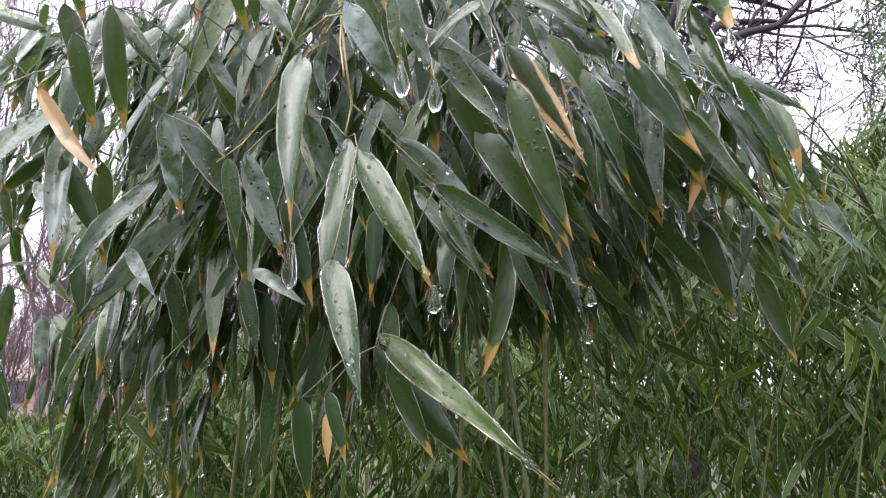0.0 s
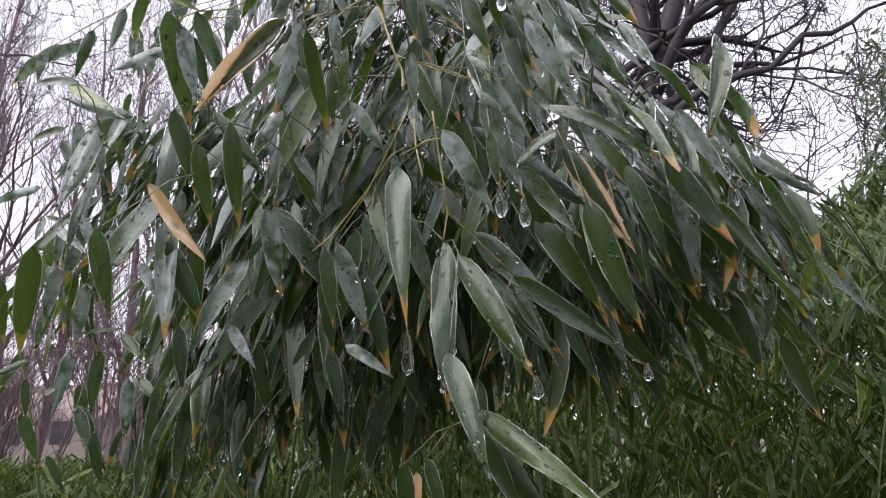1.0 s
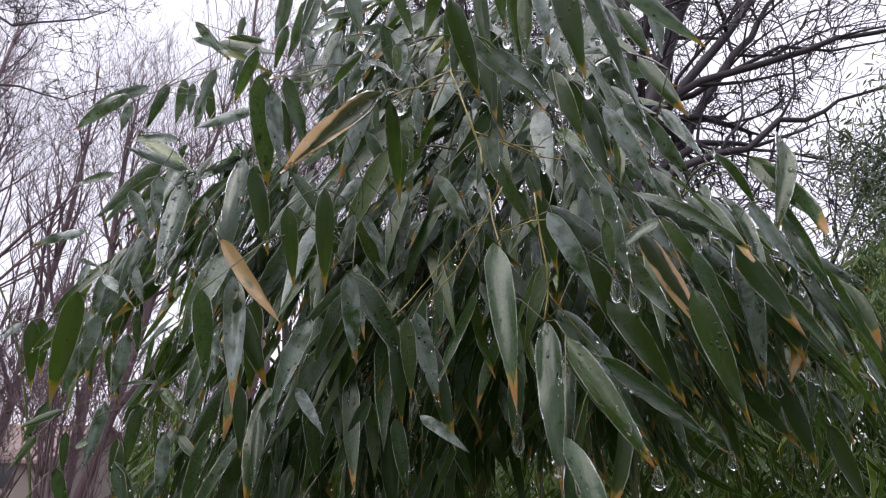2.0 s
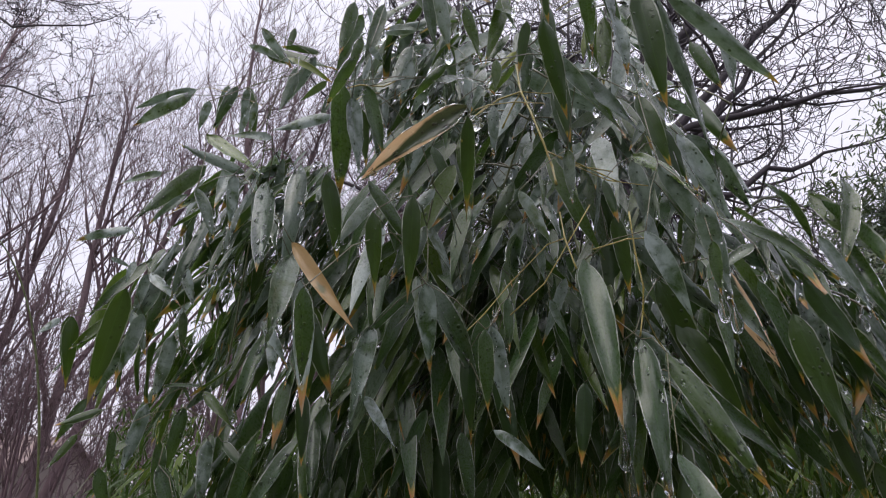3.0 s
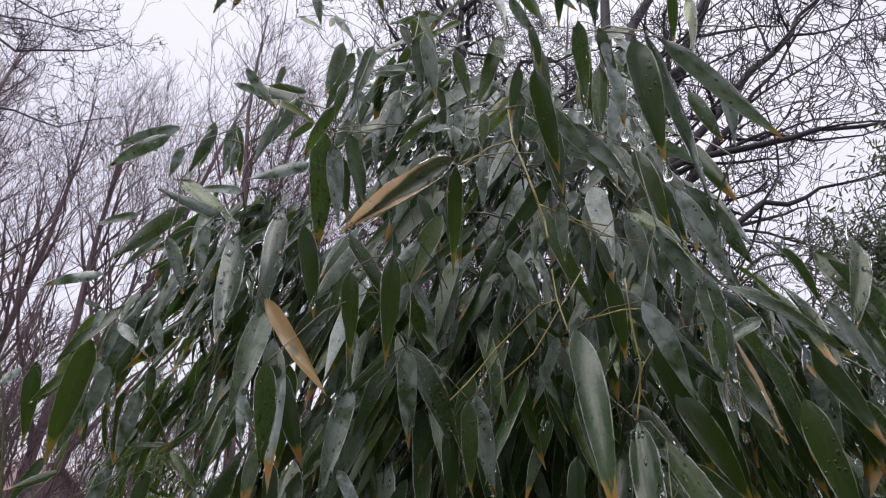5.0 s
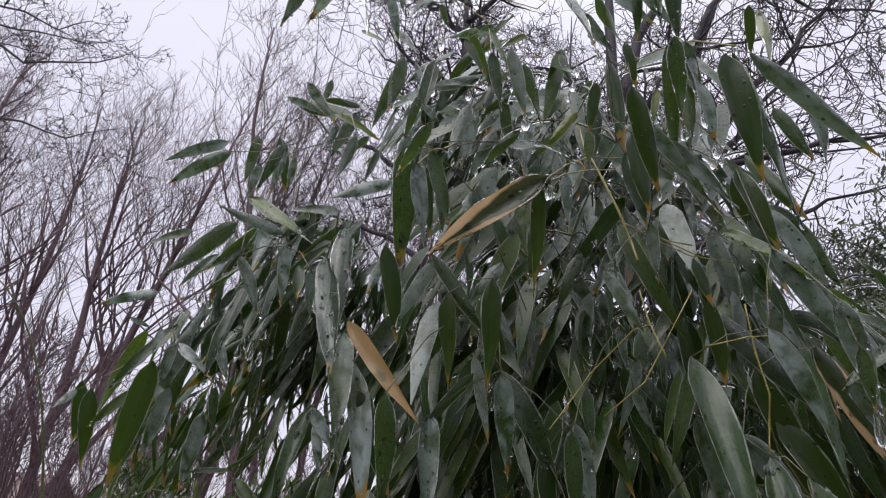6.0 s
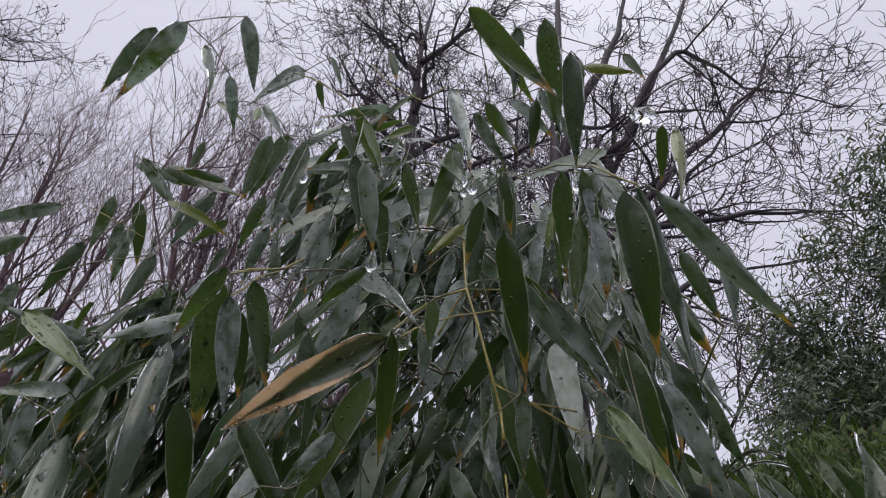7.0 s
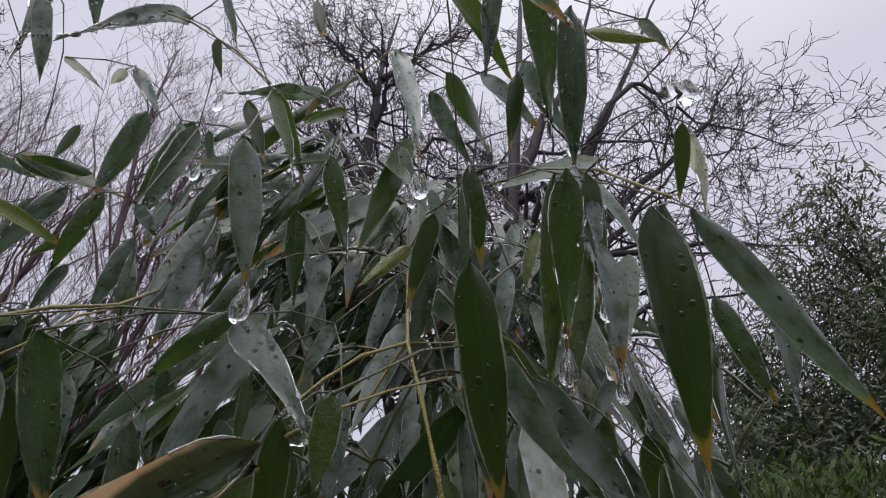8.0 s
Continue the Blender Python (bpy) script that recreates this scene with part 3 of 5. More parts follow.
def crown_tree(base, height, radius, seed, reach, count):
    """A straight-trunked tree whose limbs leave it all round and carry a wide net of twigs."""
    rng = random.Random(seed)
    line = [(rng.gauss(0, 0.05), rng.gauss(0, 0.05), height * i / 7 - 0.2) for i in range(8)]
    limbs = []
    for i in range(count):
        a = i * 2.4 + rng.uniform(-0.4, 0.4)
        z = height * (0.34 + 0.56 * i / count)
        r = reach * (1.1 - 0.6 * i / count) * rng.uniform(0.8, 1.15)
        way = Vector((math.cos(a), math.sin(a) * 0.6, 0))
        start = Vector((0, 0, z))
        limbs.append((start + way * 0.3 + Vector((0, 0, 0.2)), start + way * r * 0.4 + Vector((0, 0, r * 0.35)),
                      start + way * r * 0.75 + Vector((0, 0, r * 0.5)), start + way * r + Vector((0, 0, r * 0.75)), radius * 0.38))
    limbed_tree(base, "tall leafless tree with a straight dark trunk and netted branches", line,
                [radius * (1.2 - 1.12 * i / 7) for i in range(8)], limbs, BARK_DARK, seed, 2.0, 7)


crown_tree((-1.92, 11.0, 0), 17.5, 0.26, 91, 4.2, 15)
crown_tree((0.9, 14.0, 0), 18.0, 0.18, 93, 3.8, 10)


# ---- bamboo ----
def bezier(a, b, c, n):
    a, b, c = Vector(a), Vector(b), Vector(c)
    return [a * (1 - i / n) ** 2 + b * 2 * (i / n) * (1 - i / n) + c * (i / n) ** 2 for i in range(n + 1)]


def culm(plant, foot, knee, top, radius):
    """A jointed cane from the ground to its arched end."""
    t = Tubes()
    line = bezier(foot, knee, top, 28)
    radii = [radius * (1 - 0.75 * i / 28) * (1.18 if i % 3 == 0 else 1.0) for i in range(29)]
    t.add(line, radii, 7)
    t.make("culm", CULM, plant)
    return line


PLANT = tagged(empty("bamboo_plant", (-0.25, 1.05, 0)), "icy bamboo clump with drooping wet dark green leaves", "bamboo", "bamboo clumps")
PLANT_L = tagged(empty("bamboo_plant", (-0.80, 1.15, 0)), "icy bamboo clump with sparse arching sprays at its edge", "bamboo", "bamboo clumps")
PLANT_R = tagged(empty("bamboo_plant", (0.35, 1.15, 0)), "icy bamboo clump with leaves sweeping downward", "bamboo", "bamboo clumps")


def local(plant, m):
    return Matrix.Translation(-plant.location) @ m


RNG = random.Random(5)
CULM_LINES = {}
for plant, spots in ((PLANT, 7), (PLANT_L, 4), (PLANT_R, 5)):
    lines = []
    for i in range(spots):
        foot = Vector((RNG.uniform(-0.3, 0.3), RNG.uniform(-0.2, 0.35), -0.05))
        a = RNG.uniform(0, 6.283)
        reach = Vector((math.cos(a) * 0.35, math.sin(a) * 0.25 - 0.15, 0))
        high = RNG.uniform(2.1, 2.5) if plant is not PLANT_R else RNG.uniform(1.5, 1.9)
        lines.append([p + plant.location for p in culm(plant, foot, foot + reach * 0.2 + Vector((0, 0, high * 0.9)), foot + reach + Vector((0, 0, high)), RNG.uniform(0.0032, 0.005))])
    CULM_LINES[plant] = lines

VIEWER_SIDE = Vector((-0.2, -0.1, 1.75))
HERO_COUNT, HERO_BASES = [0], []


def hang_drop(leaf, m, low, size):
    """A drop of ice at a leaf's tip, upright whatever the leaf's slant and proportions."""
    ob = shared("ice_drop", DROP_MESHES[size], leaf, Matrix.Translation(low), "clear hanging ice drop")
    ob.matrix_parent_inverse = m.inverted()


def hero(base, tip, width=0.034, turn=0, kind="green", drop=-1, shape=-1, plant=None):
    """One clearly seen leaf of the outer sprays, from its stalk to its tip."""
    plant = plant or (PLANT_L if base[0] < -0.5 else (PLANT if base[0] < 0.02 else PLANT_R))
    k = HERO_COUNT[0]
    HERO_COUNT[0] += 1
    HERO_BASES.append((plant, Vector(base)))
    base, tip = Vector(base), Vector(tip)
    width = min(width, max(0.010, 0.20 * (tip - base).length))
    way = (tip - base).normalized()
    facing = (VIEWER_SIDE - (base + tip) / 2).normalized() + Vector((0, 0, 0.25 if base.z < 1.8 else 0.42))
    facing.rotate(Matrix.Rotation(radians(turn), 3, way))
    s = shape if shape >= 0 else (k * 5 + 1) % 4
    # shade and sky sheen by colour: deeper green low down, paler kind higher
    if kind == "green" and base.z < 1.78 and k % 6 == 0:
        kind = "deep"
    if kind == "green" and base.z > 1.55 and k % 5 < (4 if base.z > 1.75 else 1):
        kind = "iced"
    bow = NEAR_SHAPES[s][0][-1][2]
    m = leaf_frame(base, tip, facing, width)
    ob = shared("leaf", LEAF_MESHES[kind][s], plant, local(plant, m), {"fresh": "fresh yellow-green leaf", "dead": "dry tan dead leaf", "scorched": "half-dead leaf with curled tan margins"}.get(kind, ""))
    if kind not in ("dead", "deep") and k % 6:
        tagged(shared("ice_glaze", BEAD_MESHES[s], ob, Matrix.Identity(4), "clear frozen beads"), kind="stuff")
    if drop >= 0:
        low = m @ Vector(NEAR_SHAPES[s][0][-4])
        hang_drop(ob, local(plant, m), low - plant.location + Vector((0, 0, 0.004)), drop)
    return ob


def twig(points, radius=0.0011, plant=None, mat=TWIG):
    plant = plant or PLANT
    t = Tubes()
    pts = []
    for a, b in zip(points, points[1:]):
        a, b = Vector(a), Vector(b)
        pts += [a.lerp(b, i / 3) for i in range(3)]
    pts.append(Vector(points[-1]))
    t.add([p - plant.location for p in pts], [radius * (1.25 if i % 3 == 0 else 0.9) for i in range(len(pts))], 6)
    return t.make("twig", mat, plant)


hero((-0.203, 0.395, 1.808), (-0.183, 0.329, 1.652), 0.024, drop=3, kind="wet")
hero((-0.158, 0.382, 1.727), (-0.153, 0.320, 1.596), 0.022, kind="wet")
hero((-0.142, 0.362, 1.710), (-0.084, 0.333, 1.605), 0.019, drop=0, kind="wet")
hero((-0.108, 0.445, 1.707), (0.010, 0.481, 1.624), 0.019, drop=0, kind="wet")
hero((-0.146, 0.335, 1.627), (-0.112, 0.293, 1.547), 0.017, turn=-16, kind="wet")
hero((-0.138, 0.398, 1.587), (-0.025, 0.300, 1.520), 0.018, kind="wet")
hero((-0.300, 0.452, 1.753), (-0.295, 0.465, 1.671), 0.023, kind="wet")
hero((-0.529, 0.459, 1.852), (-0.442, 0.449, 1.750), 0.017, turn=38, kind="dead")
hero((-0.326, 0.389, 1.988), (-0.444, 0.408, 1.909), 0.027, kind="scorched", shape=6)
hero((-0.331, 0.444, 2.016), (-0.328, 0.511, 1.905), 0.018, kind="deep")
hero((-0.536, 0.384, 1.890), (-0.480, 0.291, 1.754), 0.021)
hero((-0.544, 0.494, 1.850), (-0.487, 0.352, 1.707), 0.026)
hero((-0.525, 0.495, 1.819), (-0.477, 0.445, 1.666), 0.024)
hero((-0.594, 0.584, 2.039), (-0.540, 0.483, 1.834), 0.027)
hero((-0.444, 0.448, 1.930), (-0.382, 0.465, 1.847), 0.017)
hero((-0.447, 0.544, 1.779), (-0.417, 0.404, 1.649), 0.022)
hero((-0.133, 0.391, 2.153), (-0.108, 0.407, 2.005), 0.030, kind="deep", drop=2)
hero((-0.110, 0.428, 2.193), (-0.024, 0.500, 1.981), 0.017, drop=3)
hero((-0.098, 0.409, 2.172), (0.035, 0.456, 2.064), 0.021)
hero((-0.136, 0.478, 1.979), (-0.111, 0.330, 1.854), 0.019, kind="fresh")
hero((0.145, 0.639, 1.880), (0.213, 0.661, 1.760), 0.024, kind="deep")
hero((-0.037, 0.366, 1.748), (-0.009, 0.358, 1.639), 0.021, kind="deep")
hero((-0.337, 0.716, 2.263), (-0.280, 0.614, 2.249), 0.017, turn=16, kind="fresh")
hero((-0.440, 0.558, 2.382), (-0.400, 0.628, 2.321), 0.019, kind="fresh")
hero((-0.433, 0.650, 2.435), (-0.385, 0.640, 2.458), 0.019, kind="fresh")
hero((-0.267, 0.402, 2.260), (-0.210, 0.476, 2.259), 0.018, kind="deep")
hero((-0.420, 0.487, 2.170), (-0.440, 0.467, 2.070), 0.020)
hero((-0.634, 0.392, 2.324), (-0.664, 0.403, 2.233), 0.027)
hero((-0.475, 0.434, 2.320), (-0.463, 0.330, 2.184), 0.017)
hero((-0.585, 0.416, 2.330), (-0.521, 0.383, 2.218), 0.017, turn=-38)
hero((-0.364, 0.351, 2.129), (-0.347, 0.371, 2.053), 0.022, drop=1)
hero((-0.305, 0.406, 2.281), (-0.269, 0.353, 2.129), 0.017, turn=-16, drop=0)
hero((-0.065, 0.459, 2.307), (-0.061, 0.489, 2.248), 0.021, kind="deep")
hero((-0.022, 0.522, 2.369), (-0.036, 0.467, 2.220), 0.017, turn=-23, kind="fresh")
hero((-0.190, 0.400, 2.178), (-0.178, 0.474, 2.052), 0.017, turn=23, drop=1)
hero((-0.173, 0.394, 2.175), (-0.137, 0.460, 2.126), 0.017, turn=-16, drop=1)
hero((-0.232, 0.370, 2.040), (-0.185, 0.380, 1.981), 0.017, turn=16)
hero((-0.368, 0.435, 2.069), (-0.301, 0.332, 1.996), 0.019)
hero((-0.407, 0.455, 2.014), (-0.406, 0.457, 1.963), 0.020)
hero((-0.602, 0.638, 2.240), (-0.633, 0.623, 2.189), 0.017, turn=-18)
hero((-0.483, 0.530, 2.294), (-0.502, 0.532, 2.181), 0.021)
hero((-0.627, 0.643, 2.309), (-0.682, 0.606, 2.301), 0.022, kind="deep")
hero((-0.507, 0.350, 2.217), (-0.495, 0.370, 2.164), 0.017, turn=26)
hero((-0.433, 0.392, 2.299), (-0.415, 0.408, 2.263), 0.017, turn=-38)
hero((-0.472, 0.476, 2.351), (-0.462, 0.487, 2.314), 0.017, turn=38)
hero((-0.439, 0.693, 1.831), (-0.421, 0.420, 1.665), 0.026)
hero((-0.244, 0.345, 2.068), (-0.217, 0.389, 1.969), 0.021, kind="deep")
hero((-0.226, 0.398, 2.060), (-0.142, 0.435, 1.972), 0.017, kind="wet")
hero((-0.582, 0.706, 2.460), (-0.633, 0.738, 2.342), 0.042, kind="iced")
hero((-0.759, 0.694, 2.361), (-0.617, 0.678, 2.327), 0.031, kind="deep")
hero((-0.709, 0.695, 2.421), (-0.716, 0.693, 2.360), 0.024, kind="deep")
hero((-0.437, 0.500, 2.304), (-0.406, 0.508, 2.245), 0.024, kind="deep")
hero((-0.351, 0.505, 2.315), (-0.386, 0.495, 2.282), 0.022, kind="fresh")
hero((-0.535, 0.489, 2.316), (-0.497, 0.488, 2.271), 0.013, kind="iced")
hero((-0.530, 0.474, 2.296), (-0.528, 0.464, 2.267), 0.009, kind="fresh")
hero((-0.584, 0.476, 2.302), (-0.536, 0.469, 2.267), 0.008, kind="fresh")
hero((-0.520, 0.360, 2.314), (-0.497, 0.384, 2.238), 0.021, kind="iced")
hero((-0.542, 0.311, 2.239), (-0.592, 0.337, 2.162), 0.030, kind="iced")
hero((-0.382, 0.431, 2.363), (-0.368, 0.432, 2.317), 0.018, kind="deep")
hero((-0.239, 0.398, 2.378), (-0.236, 0.424, 2.293), 0.016, kind="iced")
hero((-0.279, 0.400, 2.379), (-0.214, 0.424, 2.297), 0.018, kind="fresh")
hero((-0.215, 0.351, 2.335), (-0.187, 0.399, 2.220), 0.023, kind="wet")
hero((-0.185, 0.369, 2.310), (-0.172, 0.415, 2.198), 0.021, kind="iced", drop=3)
hero((-0.391, 0.412, 2.185), (-0.375, 0.434, 2.112), 0.025, kind="iced")
hero((-0.390, 0.533, 2.162), (-0.403, 0.530, 2.124), 0.023, kind="iced", drop=1)
hero((-0.354, 0.393, 2.051), (-0.393, 0.398, 2.011), 0.018, kind="wet")
hero((-0.290, 0.318, 1.989), (-0.291, 0.324, 1.957), 0.015, kind="wet")
hero((-0.450, 0.405, 2.033), (-0.423, 0.438, 1.950), 0.023, kind="wet")
hero((-0.475, 0.393, 2.030), (-0.475, 0.451, 1.905), 0.036, kind="wet")
hero((-0.434, 0.313, 1.995), (-0.464, 0.329, 1.946), 0.021, kind="wet")
hero((-0.398, 0.426, 2.001), (-0.397, 0.445, 1.936), 0.020)
hero((-0.456, 0.413, 2.007), (-0.444, 0.436, 1.939), 0.027, kind="deep")
hero((-0.316, 0.466, 2.086), (-0.332, 0.473, 2.045), 0.019)
hero((-0.120, 0.465, 2.040), (-0.074, 0.498, 1.954), 0.033, kind="deep")
hero((-0.277, 0.542, 2.204), (-0.317, 0.542, 2.157), 0.021, kind="fresh")
hero((-0.263, 0.458, 2.177), (-0.272, 0.477, 2.107), 0.023, kind="deep")
hero((-0.249, 0.339, 2.119), (-0.237, 0.351, 2.070), 0.016, kind="deep")
hero((-0.201, 0.337, 2.124), (-0.188, 0.371, 2.041), 0.017, drop=1, kind="wet")
hero((-0.871, 0.779, 2.357), (-0.889, 0.799, 2.258), 0.035, kind="iced")
hero((-0.789, 0.732, 2.274), (-0.799, 0.742, 2.197), 0.035, kind="iced")
hero((-0.824, 0.774, 2.349), (-0.798, 0.800, 2.241), 0.038, kind="deep")
hero((-0.353, 0.498, 2.252), (-0.323, 0.520, 2.172), 0.026, kind="wet")
hero((-0.300, 0.549, 2.323), (-0.283, 0.552, 2.266), 0.027, kind="iced", drop=0)
hero((-0.382, 0.549, 2.230), (-0.367, 0.571, 2.148), 0.025, kind="wet")
hero((-0.240, 0.429, 2.298), (-0.191, 0.432, 2.253), 0.019, kind="iced")
hero((-0.214, 0.411, 2.282), (-0.214, 0.425, 2.219), 0.021, kind="deep")
hero((-0.169, 0.389, 2.312), (-0.120, 0.376, 2.295), 0.018, kind="fresh")
hero((-0.127, 0.386, 2.332), (-0.106, 0.384, 2.295), 0.016, kind="deep")
hero((-0.443, 0.305, 1.740), (-0.437, 0.325, 1.662), 0.020)
hero((-0.369, 0.471, 1.932), (-0.407, 0.464, 1.874), 0.029, kind="iced")
hero((-0.267, 0.431, 1.906), (-0.232, 0.439, 1.846), 0.029)
hero((-0.366, 0.445, 1.800), (-0.355, 0.468, 1.705), 0.025)
hero((-0.367, 0.463, 1.809), (-0.300, 0.499, 1.704), 0.029)
hero((-0.296, 0.472, 1.763), (-0.267, 0.499, 1.664), 0.035)
hero((-0.510, 0.480, 1.786), (-0.471, 0.507, 1.687), 0.027, kind="deep")
hero((-0.235, 0.704, 1.870), (-0.147, 0.747, 1.738), 0.036)
hero((-0.202, 0.406, 1.761), (-0.176, 0.428, 1.680), 0.038, kind="iced")
hero((-0.147, 0.468, 1.761), (-0.059, 0.498, 1.678), 0.026)
hero((-0.152, 0.513, 1.904), (-0.024, 0.554, 1.803), 0.027)
hero((-0.097, 0.575, 1.871), (0.016, 0.618, 1.758), 0.031)
hero((-0.049, 0.550, 2.060), (0.033, 0.577, 1.964), 0.033, kind="iced")
hero((-0.016, 0.633, 1.953), (0.130, 0.649, 1.895), 0.031, kind="iced")
hero((-0.105, 0.461, 2.010), (-0.078, 0.472, 1.937), 0.029, kind="deep")
hero((-0.049, 0.582, 1.942), (-0.061, 0.584, 1.869), 0.022)
hero((-0.042, 0.631, 1.879), (0.029, 0.649, 1.796), 0.025, kind="fresh")
hero((0.113, 0.729, 1.934), (0.170, 0.773, 1.791), 0.036, kind="deep")
hero((0.118, 0.716, 1.942), (0.187, 0.732, 1.858), 0.033, kind="deep")
hero((-0.017, 0.593, 1.874), (0.003, 0.598, 1.808), 0.031, kind="scorched")
hero((-0.111, 0.517, 1.838), (-0.043, 0.563, 1.710), 0.030, kind="deep")
hero((-0.748, 0.509, 2.113), (-0.818, 0.491, 2.053), 0.024, kind="iced")
hero((-0.823, 0.701, 2.113), (-0.930, 0.693, 2.005), 0.044)
hero((-0.680, 0.469, 2.012), (-0.591, 0.475, 1.958), 0.021, kind="fresh")
hero((-0.847, 0.627, 2.053), (-0.893, 0.595, 2.018), 0.018, kind="iced")
hero((-0.866, 0.622, 1.949), (-0.930, 0.586, 1.920), 0.020, kind="iced")
hero((-0.491, 0.416, 2.000), (-0.554, 0.393, 1.965), 0.023, kind="iced")
hero((-0.464, 0.402, 2.015), (-0.447, 0.421, 1.923), 0.024)
hero((-0.443, 0.432, 2.024), (-0.431, 0.436, 1.951), 0.033, kind="iced")
hero((-0.918, 0.622, 1.806), (-0.900, 0.640, 1.703), 0.028, kind="deep")
hero((-0.952, 0.641, 1.808), (-0.961, 0.617, 1.777), 0.026)
hero((-0.815, 0.580, 1.836), (-0.849, 0.621, 1.676), 0.031, kind="deep")
hero((-0.831, 0.626, 1.819), (-0.787, 0.626, 1.758), 0.036)
hero((-0.801, 0.604, 1.869), (-0.737, 0.597, 1.828), 0.025, kind="iced")
hero((-0.741, 0.582, 1.879), (-0.708, 0.583, 1.815), 0.027)
hero((-0.834, 0.608, 1.888), (-0.825, 0.591, 1.849), 0.027, kind="iced")
hero((-0.672, 0.468, 1.932), (-0.635, 0.474, 1.867), 0.024, kind="iced")
hero((-0.653, 0.467, 2.091), (-0.669, 0.463, 2.023), 0.024, kind="iced")
hero((-0.530, 0.388, 2.041), (-0.542, 0.385, 1.984), 0.023, kind="iced")
hero((-0.594, 0.412, 1.916), (-0.586, 0.418, 1.849), 0.026)
hero((-0.496, 0.446, 1.937), (-0.472, 0.469, 1.837), 0.033, kind="deep")
hero((-0.416, 0.386, 1.855), (-0.404, 0.404, 1.771), 0.023, kind="deep")
hero((-0.172, 0.463, 1.938), (-0.158, 0.464, 1.884), 0.026, kind="deep")
hero((-0.213, 0.463, 1.980), (-0.207, 0.469, 1.911), 0.023)
hero((-0.160, 0.475, 1.897), (-0.144, 0.494, 1.810), 0.028, kind="deep")
hero((-0.698, 0.642, 1.710), (-0.637, 0.639, 1.665), 0.026)
hero((-0.341, 0.552, 1.905), (-0.337, 0.553, 1.835), 0.020, kind="iced")
hero((0.142, 0.771, 1.843), (0.168, 0.796, 1.727), 0.033)
hero((0.040, 0.688, 1.833), (0.081, 0.720, 1.714), 0.033)
hero((0.021, 0.664, 1.900), (0.096, 0.680, 1.820), 0.029)
hero((-0.151, 0.430, 1.580), (-0.083, 0.448, 1.494), 0.030)
hero((-0.143, 0.438, 1.614), (-0.138, 0.438, 1.545), 0.018)
hero((-0.216, 0.500, 1.532), (-0.214, 0.489, 1.486), 0.015, kind="dead")
hero((-0.567, 0.504, 1.772), (-0.523, 0.499, 1.720), 0.024, kind="iced")
hero((-0.576, 0.554, 1.766), (-0.559, 0.542, 1.710), 0.019)
hero((-0.430, 0.491, 1.686), (-0.390, 0.487, 1.637), 0.021, kind="iced")
hero((-0.290, 0.489, 1.658), (-0.237, 0.486, 1.625), 0.017, kind="iced")
hero((-0.844, 0.984, 1.688), (-0.768, 0.980, 1.583), 0.046)
hero((-0.675, 0.640, 1.647), (-0.664, 0.632, 1.558), 0.029, kind="iced")
hero((-0.649, 0.629, 1.644), (-0.597, 0.618, 1.606), 0.027, kind="deep")
hero((-0.508, 0.514, 1.692), (-0.494, 0.510, 1.614), 0.031, kind="deep")
hero((-0.323, 0.501, 1.739), (-0.311, 0.501, 1.649), 0.027, kind="deep")
hero((-0.188, 0.431, 1.549), (-0.172, 0.429, 1.495), 0.028, kind="deep")
hero((-0.138, 0.421, 1.568), (-0.106, 0.428, 1.500), 0.025, kind="deep")
hero((-0.786, 0.974, 1.596), (-0.725, 0.981, 1.444), 0.049)
hero((-0.705, 0.588, 1.609), (-0.649, 0.591, 1.526), 0.034)
hero((-0.676, 0.662, 1.567), (-0.667, 0.644, 1.514), 0.032, kind="deep")
hero((-0.090, 0.385, 1.790), (-0.042, 0.395, 1.724), 0.022, kind="iced")
hero((-0.152, 0.359, 1.822), (-0.112, 0.370, 1.745), 0.022, kind="iced")
hero((-0.112, 0.326, 1.833), (-0.088, 0.337, 1.745), 0.023, kind="iced", drop=2)
hero((-0.052, 0.505, 1.861), (0.012, 0.527, 1.743), 0.022, kind="scorched")
hero((-0.047, 0.565, 1.787), (-0.008, 0.577, 1.677), 0.033, kind="deep")
hero((0.043, 0.721, 1.913), (0.135, 0.753, 1.752), 0.034, kind="iced")
hero((0.116, 0.721, 1.880), (0.163, 0.737, 1.738), 0.030, kind="iced")
hero((0.215, 0.859, 1.910), (0.278, 0.862, 1.817), 0.031)
hero((0.339, 0.907, 1.801), (0.367, 0.898, 1.721), 0.041, kind="iced")
hero((0.287, 0.868, 1.778), (0.309, 0.855, 1.716), 0.030)
hero((0.213, 0.883, 1.742), (0.218, 0.869, 1.662), 0.019, kind="iced")
hero((-0.399, 0.516, 2.344), (-0.425, 0.508, 2.336), 0.017, turn=-38)
hero((-0.278, 0.449, 2.290), (-0.240, 0.458, 2.228), 0.017, turn=38)
hero((-0.208, 0.421, 2.310), (-0.176, 0.424, 2.234), 0.017, turn=38, drop=0)
hero((-0.173, 0.391, 2.325), (-0.179, 0.403, 2.249), 0.017, turn=38)
hero((-0.236, 0.505, 2.262), (-0.222, 0.519, 2.114), 0.020, kind="deep")
hero((-0.225, 0.510, 2.109), (-0.201, 0.515, 1.996), 0.022, kind="deep")
hero((-0.096, 0.508, 2.059), (-0.085, 0.506, 2.006), 0.023, kind="deep")
hero((-0.302, 0.453, 2.039), (-0.297, 0.457, 1.971), 0.018)
hero((-0.367, 0.498, 2.059), (-0.363, 0.502, 2.008), 0.017, turn=-38)
hero((-0.520, 0.603, 2.264), (-0.526, 0.606, 2.205), 0.019)
hero((-0.562, 0.576, 2.162), (-0.574, 0.573, 2.110), 0.017)
